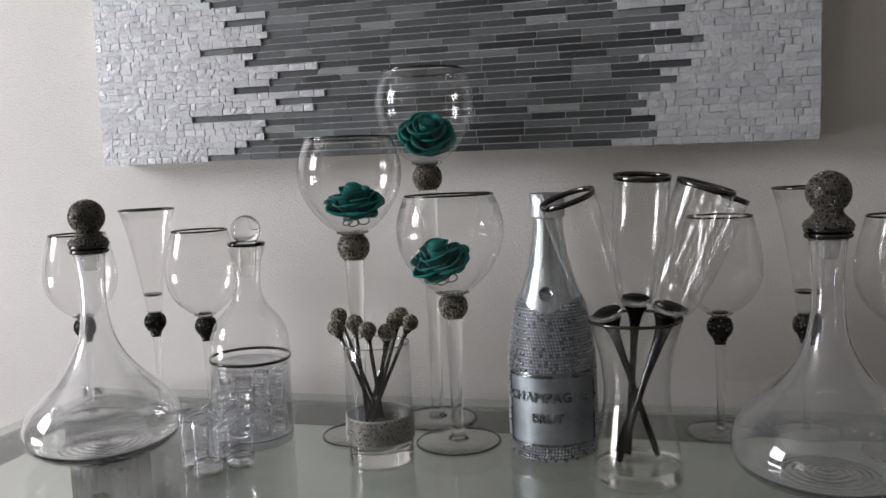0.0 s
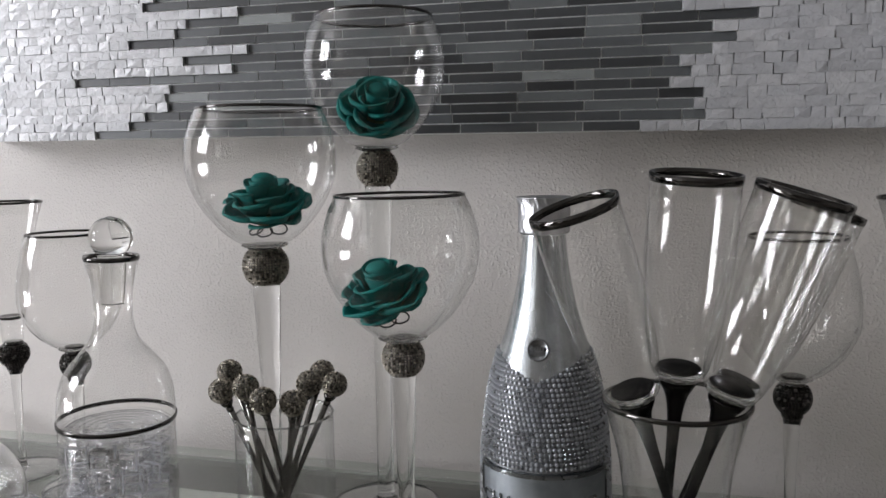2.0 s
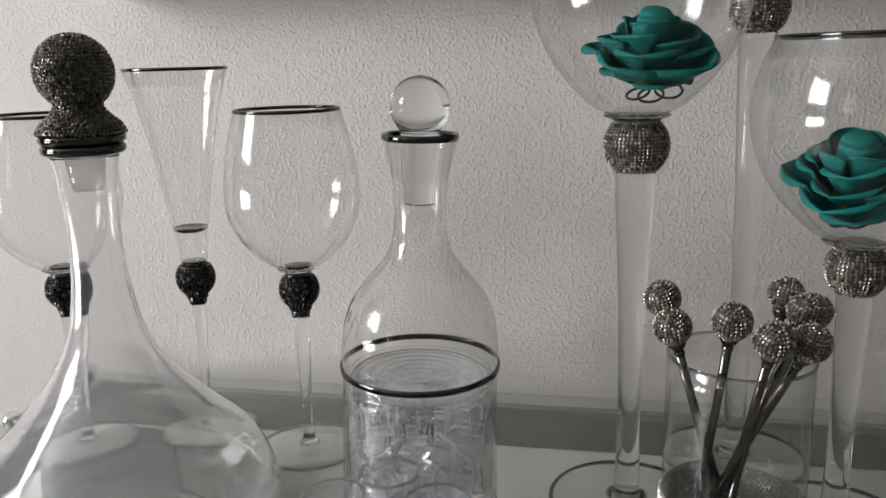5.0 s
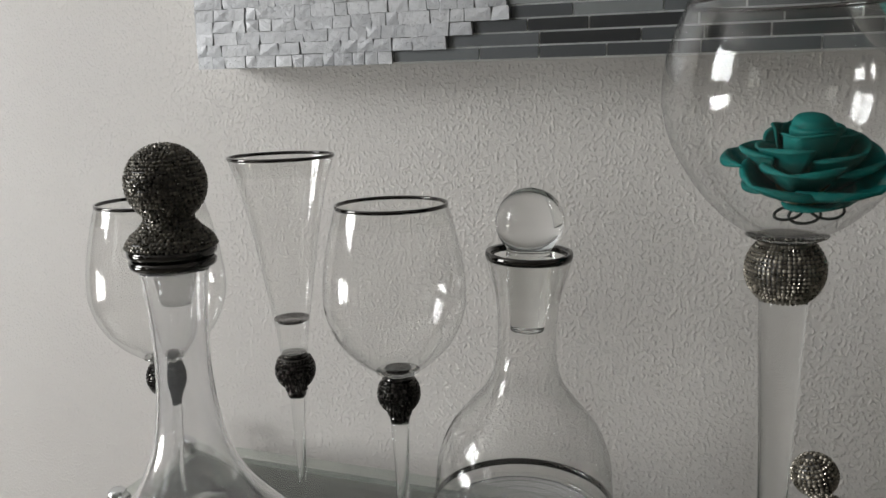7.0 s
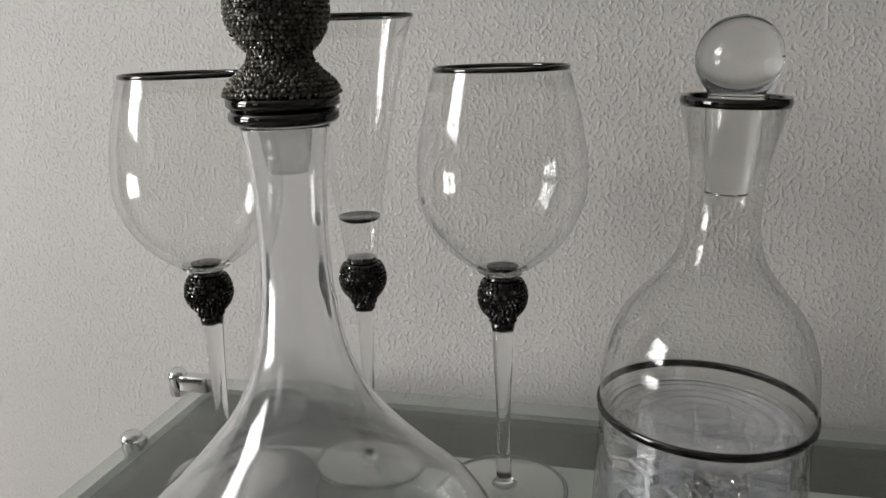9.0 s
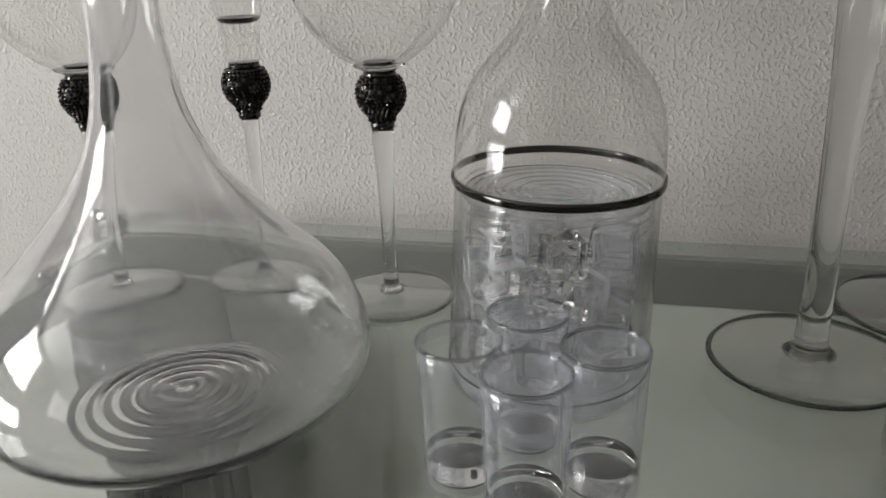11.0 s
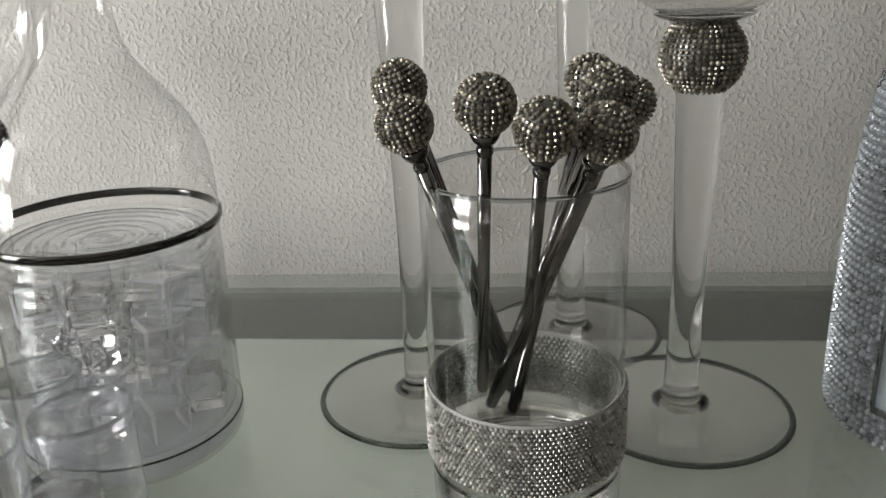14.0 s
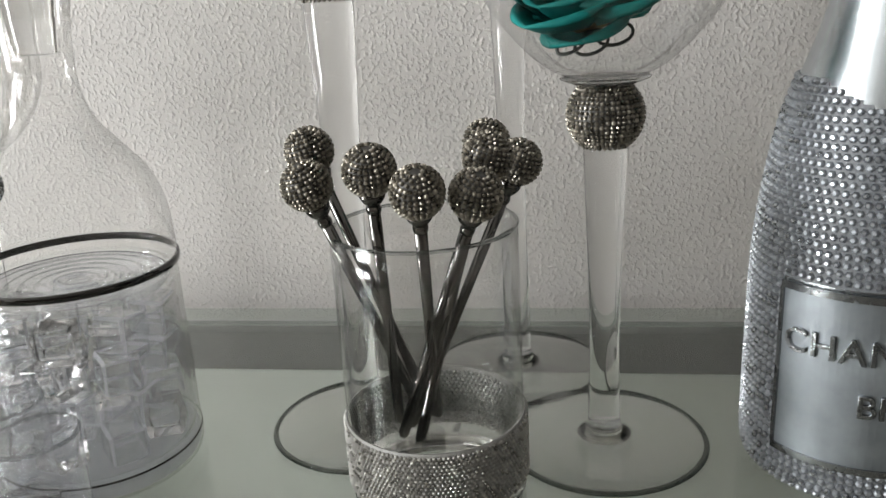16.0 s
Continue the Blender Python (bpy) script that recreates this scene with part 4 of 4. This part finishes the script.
part("cup", lathe(shell(smooth_line(line, 5), 0.0012), 80, caps=False), M_THIN, tumbler, "clear glass wall")
part("base", lathe(smooth_line([(0.0, 0.0014), (0.0315, 0.0010), (0.0346, 0.0036), (0.0354, 0.0110), (0.0354, 0.0180), (0.0340, 0.0212), (0.0, 0.0196)], 4), 64), M_SOLID, tumbler, "thick glass base")
part("inner_floor", lathe(smooth_line([(0.0, FLOOR_Z - 0.0030), (0.0330, FLOOR_Z - 0.0026), (0.0354, FLOOR_Z - 0.0006), (0.0335, FLOOR_Z), (0.0, FLOOR_Z - 0.0010)], 4), 64), M_FAINT, tumbler, "inner glass floor")
part("lip", ring_band(0.0368, 0.1336, 0.0013, 0.0012, 80), M_LIP, tumbler)
M_BAND = stones("band_stones", (0.34, 0.33, 0.31), (0.46, 0.45, 0.42), 0.36, 1.4)
M_LINING = stones("band_lining", (0.33, 0.33, 0.31), (0.40, 0.40, 0.375), 0.6, 1.1)
band = part("stone_band", lathe([(0.0367, 0.0262), (0.0374, 0.0262), (0.0374, 0.0548), (0.0367, 0.0548)], 80, closed=True), painted("band_mesh", (0.25, 0.245, 0.23), 0.4, 0.2, 80), tumbler, "band of small silver stones")
tagged(part("stone_cover", stone_mesh("stone_cover", lathe_spots([(0.0375, 0.0270), (0.0375, 0.0545)], 0.00185), 0.00178, 0.0010, 0.05), M_BAND, band, smooth=False), kind="stuff")
tagged(part("stone_lining", stone_mesh("stone_lining", [(p, (-n[0], -n[1], 0)) for p, n in lathe_spots([(0.0356, 0.0270), (0.0356, 0.0545)], 0.0021)], 0.0019, 0.0005, 0.0), M_LINING, band, smooth=False), kind="stuff")


def stirrer(head, end, label):
    head, end = Vector(head), Vector(end)
    axis = head - end
    m = Matrix.Translation(end) @ axis.to_track_quat("Z", "Y").to_matrix().to_4x4()
    L = axis.length
    s = thing("stirrer", label, "drink stirrer", m, "drink stirrers")
    part("rod", lathe([(0.0, 0.0), (0.0019, 0.0003), (0.0023, 0.0020), (0.0021, L * 0.5), (0.0023, L - 0.016), (0.0, L - 0.016)], 20), M_ROD, s, "polished dark metal rod")
    part("collar", lathe(smooth_line([(0.0, L - 0.0175), (0.0024, L - 0.0170), (0.0028, L - 0.0150), (0.0024, L - 0.0135), (0.0040, L - 0.0115), (0.0046, L - 0.0085), (0.0, L - 0.0080)], 3), 20), M_ROD, s)
    studded("stud_head", ball_line(0.0086, L, L - 0.0080, L + 0.0085), 0.0019, 0.00183, M_ST_PEWTER, s, label="round head set with pewter stones")


zt = TABLE_Z
for head, ex, ey in (((-0.0380, 1.0262, 0.1650), -0.003, 0.010), ((-0.0342, 1.0075, 0.1560), -0.005, 0.004), ((-0.0082, 0.9970, 0.1632), -0.0165, 0.004), ((0.0092, 0.9890, 0.1572), -0.001, 0.010),
                     ((0.0274, 0.9980, 0.1537), -0.008, 0.012), ((0.0298, 1.0200, 0.1620), -0.013, -0.008), ((0.0265, 1.0500, 0.1620), -0.005, -0.014), ((0.0392, 1.0437, 0.1550), -0.011, 0.000)):
    stirrer((head[0], head[1], zt + head[2]), (VX + ex, VY + ey, zt + FLOOR_Z + 0.0025), "metal drink stirrer with a studded pewter ball head")

# the waisted vase with long flutes
FX, FY = 0.284, 1.021
vase = thing("vase", "waisted clear glass vase with dark rim holding long flutes", "vase", on_table(FX, FY))
line = [(0.0, 0.0006), (0.0400, 0.0002), (0.0446, 0.0030), (0.0440, 0.0200), (0.0395, 0.0450), (0.0340, 0.0760), (0.0328, 0.0960), (0.0360, 0.1260), (0.0420, 0.1500), (0.0462, 0.1645)]
part("cup", lathe(shell(smooth_line(line, 5), 0.0016), 80, caps=False), M_THIN, vase, "clear glass wall")
part("base", lathe(smooth_line([(0.0, 0.0012), (0.0390, 0.0009), (0.0425, 0.0040), (0.0415, 0.0150), (0.0380, 0.0164), (0.0, 0.0150)], 4), 64), M_SOLID, vase, "thick glass bottom")
part("rim_band", ring_band(0.0466, 0.1645, 0.0020, 0.0030, 80), M_GUN, vase, "dark metal rim")


def long_flute(tip, rim, label):
    tip, rim = Vector(tip), Vector(rim)
    axis = rim - tip
    m = Matrix.Translation(tip) @ axis.to_track_quat("Z", "Y").to_matrix().to_4x4()
    L = axis.length
    b = L - 0.132
    g = thing("champagne_flute", label, "champagne flute", m, "long flutes in the vase")
    part("stem", lathe(smooth_line([(0.0, 0.0), (0.0026, 0.0006), (0.0034, 0.0040), (0.0033, b * 0.50), (0.0040, b * 0.78), (0.0064, b * 0.92), (0.0112, b - 0.002), (0.0100, b), (0.0, b)], 4), 28), M_POLE, g, "black polished tapering stem")
    out = smooth_line([(0.0, b + 0.0005), (0.0110, b + 0.0008), (0.0165, b + 0.0060), (0.0200, b + 0.0180), (0.0245, b + 0.0440), (0.0268, b + 0.0760), (0.0274, b + 0.1050), (0.0272, L)], 5)
    part("bowl", lathe(shell(out, 0.0011), 56, caps=False), M_THIN, g, "clear tall glass bowl")
    part("bowl_base", lathe(smooth_line([(0.0, b + 0.0014), (0.0095, b + 0.0016), (0.0138, b + 0.0050), (0.0146, b + 0.0066), (0.0120, b + 0.0070), (0.0, b + 0.0068)], 4), 40), M_SOLID, g)
    part("inlay", lathe([(0.0, b + 0.0074), (0.0128, b + 0.0074), (0.0138, b + 0.0088), (0.0125, b + 0.0100), (0.0, b + 0.0104)], 36), M_BLACK, g, "black disc at the bottom of the bowl")
    part("rim_band", ring_band(0.0277, L - 0.0024, 0.0018, 0.0052, 64), M_GUN, g, "dark metal rim band")


for tip, rim in (((0.303, 1.036, 0.0215), (0.2225, 0.985, 0.2915)), ((0.274, 1.036, 0.0215), (0.2935, 1.010, 0.3095)), ((0.266, 1.013, 0.0215), (0.3525, 0.998, 0.2985)), ((0.262, 1.042, 0.0215), (0.370, 1.050, 0.2885))):
    long_flute((tip[0], tip[1], zt + tip[2]), (rim[0], rim[1], zt + rim[2]), "long champagne flute with dark stem and rim, leaning in the vase")

# ---- the silver bottle ----
BX, BY = 0.1892, 1.095
bottle = thing("champagne_bottle", "silver champagne bottle covered in stones with embossed label", "bottle", on_table(BX, BY, 0))
BODY = smooth_line([(0.0440, 0.0008), (0.0478, 0.0050), (0.0484, 0.0300), (0.0482, 0.0700), (0.0476, 0.1000), (0.0455, 0.1230), (0.0432, 0.1400), (0.0398, 0.1580), (0.0345, 0.1760), (0.0290, 0.1920), (0.0240, 0.2100), (0.0208, 0.2250), (0.0180, 0.2420), (0.0162, 0.2600), (0.0160, 0.2660)], 6)
part("body", lathe([(0.0, 0.0030), (0.0300, 0.0030)] + BODY + [(0.0, 0.2665)], 80), M_SILVER, bottle, "satin silver glass")
part("foil_cap", lathe(smooth_line([(0.0170, 0.2640), (0.0186, 0.2655), (0.0188, 0.2720), (0.0190, 0.2860), (0.0196, 0.2895), (0.0185, 0.2916), (0.0, 0.2920)], 6), 120,
                       wobble=lambda a, z: 0.00030 * math.sin(a * 19 + 2.0 * math.sin(z * 330)) + 0.00022 * math.sin(a * 37 + 1.5 * math.sin(z * 520 + 1.0))), metal("crinkled_foil", (0.52, 0.53, 0.55), 0.34, 0.15, 0.25, 500.0), bottle, "crinkled silver foil cap")
FRONT = -math.pi / 2


def away(a):
    return (a - FRONT + math.pi) % (2 * math.pi) - math.pi


def keep(a, z):
    d = abs(away(a))
    if z > 0.161 + min(d / 1.1, 1.0) * 0.016:
        return False
    return not (0.0165 < z < 0.0975 and -1.05 < away(a) < 1.25)


tagged(part("stone_cover", stone_mesh("stone_cover", lathe_spots(BODY, 0.0035, keep, 0.0), 0.0034, 0.0021, 0.004), M_ST_SILVER, bottle, "rows of silver stones", smooth=False), kind="stuff")


def masked_sleeve(line, test, lift, n=120):
    """A thin sleeve over a turned line, only where the test on (angle, height) holds."""
    bm = bmesh.new()
    rows = [[bm.verts.new(((r + lift) * math.cos(2 * math.pi * i / n), (r + lift) * math.sin(2 * math.pi * i / n), z)) for i in range(n)] for r, z in line]
    for (a, b), (p, q) in zip(zip(rows, rows[1:]), zip(line, line[1:])):
        for i in range(n):
            if test(2 * math.pi * (i + 0.5) / n, (p[1] + q[1]) / 2):
                bm.faces.new((a[i], a[(i + 1) % n], b[(i + 1) % n], b[i]))
    bmesh.ops.delete(bm, geom=[v for v in bm.verts if not v.link_faces], context="VERTS")
    return bm


part("stone_bed", masked_sleeve([p for k in range(len(BODY) - 1) for p in (BODY[k], tuple((u + w) / 2 for u, w in zip(BODY[k], BODY[k + 1])))], keep, 0.0003), painted("stone_bed_resin", (0.13, 0.137, 0.145), 0.5, 0.2, 80), bottle, "dark bed between the stones")


def curved_plate(r, a0, a1, z0, z1, t, n=40):
    bm = bmesh.new()
    cols = []
    for i in range(n + 1):
        a = FRONT + a0 + (a1 - a0) * i / n
        c, s = math.cos(a), math.sin(a)
        cols.append([bm.verts.new((rr * c, rr * s, zz)) for rr, zz in ((r, z0), (r + t, z0), (r + t, z1), (r, z1))])
    for p, q in zip(cols, cols[1:]):
        for k in range(4):
            bm.faces.new((p[k], p[(k + 1) % 4], q[(k + 1) % 4], q[k]))
    bm.faces.new(cols[0])
    bm.faces.new(cols[-1])
    bmesh.ops.recalc_face_normals(bm, faces=bm.faces)
    return bm


plate = part("label", curved_plate(0.0484, -1.02, 1.22, 0.0180, 0.0960, 0.0012), M_LABEL, bottle, "embossed silver label plate", smooth=False)
for a0, a1, z0, z1 in ((-1.03, 1.23, 0.0935, 0.0965), (-1.03, 1.23, 0.0175, 0.0205), (-1.04, -1.005, 0.0206, 0.0934), (1.205, 1.24, 0.0206, 0.0934)):
    part("label_frame", curved_plate(0.0496, a0, a1, z0, z1, 0.0009), M_LETTER, plate, smooth=False)


def curved_text(text, size, r, z, spread, parent):
    """Raised letters bent round the bottle."""
    cu = bpy.data.curves.new("letters", "FONT")
    cu.body, cu.size, cu.extrude, cu.align_x, cu.space_character, cu.resolution_u = text, size, 0.0011, "CENTER", spread, 3
    cu.bevel_depth, cu.bevel_resolution = 0.0002, 1
    tmp = bpy.data.objects.new("letters", cu)
    scene.collection.objects.link(tmp)
    me = bpy.data.meshes.new_from_object(tmp.evaluated_get(bpy.context.evaluated_depsgraph_get()))
    bpy.data.objects.remove(tmp)
    bpy.data.curves.remove(cu)
    for v in me.vertices:
        a = FRONT + v.co.x / r
        rr = r + v.co.z
        v.co = (rr * math.cos(a), rr * math.sin(a), z + v.co.y)
    part("lettering", me, M_LETTER, parent, "raised silver letters", smooth=False)


curved_text("CHAMPAGNE", 0.0150, 0.0500, 0.0675, 1.08, plate)
curved_text("BRUT", 0.0142, 0.0500, 0.0445, 1.0, plate)
em = part("emblem", lathe([(0.0, 0.0), (0.0068, 0.0), (0.0070, 0.0006), (0.0066, 0.0011), (0.0058, 0.0011), (0.0055, 0.0006), (0.0, 0.0006)], 40), M_LETTER, bottle, "round embossed seal", m=Matrix.Translation((0.0, -0.0322, 0.1830)) @ pose(0, 0, 0, 71, 0, 0) @ Matrix.Scale(1.2, 4))
bm = bmesh.new()
for k in range(-2, 3):
    box(bm, k * 0.0016 - 0.0005, k * 0.0016 + 0.0005, -0.0020, 0.0022 - 0.0004 * abs(k), 0.0006, 0.0013)
box(bm, -0.0042, 0.0042, -0.0032, -0.0022, 0.0006, 0.0012)
part("crest", bm, M_LETTER, em, smooth=False)
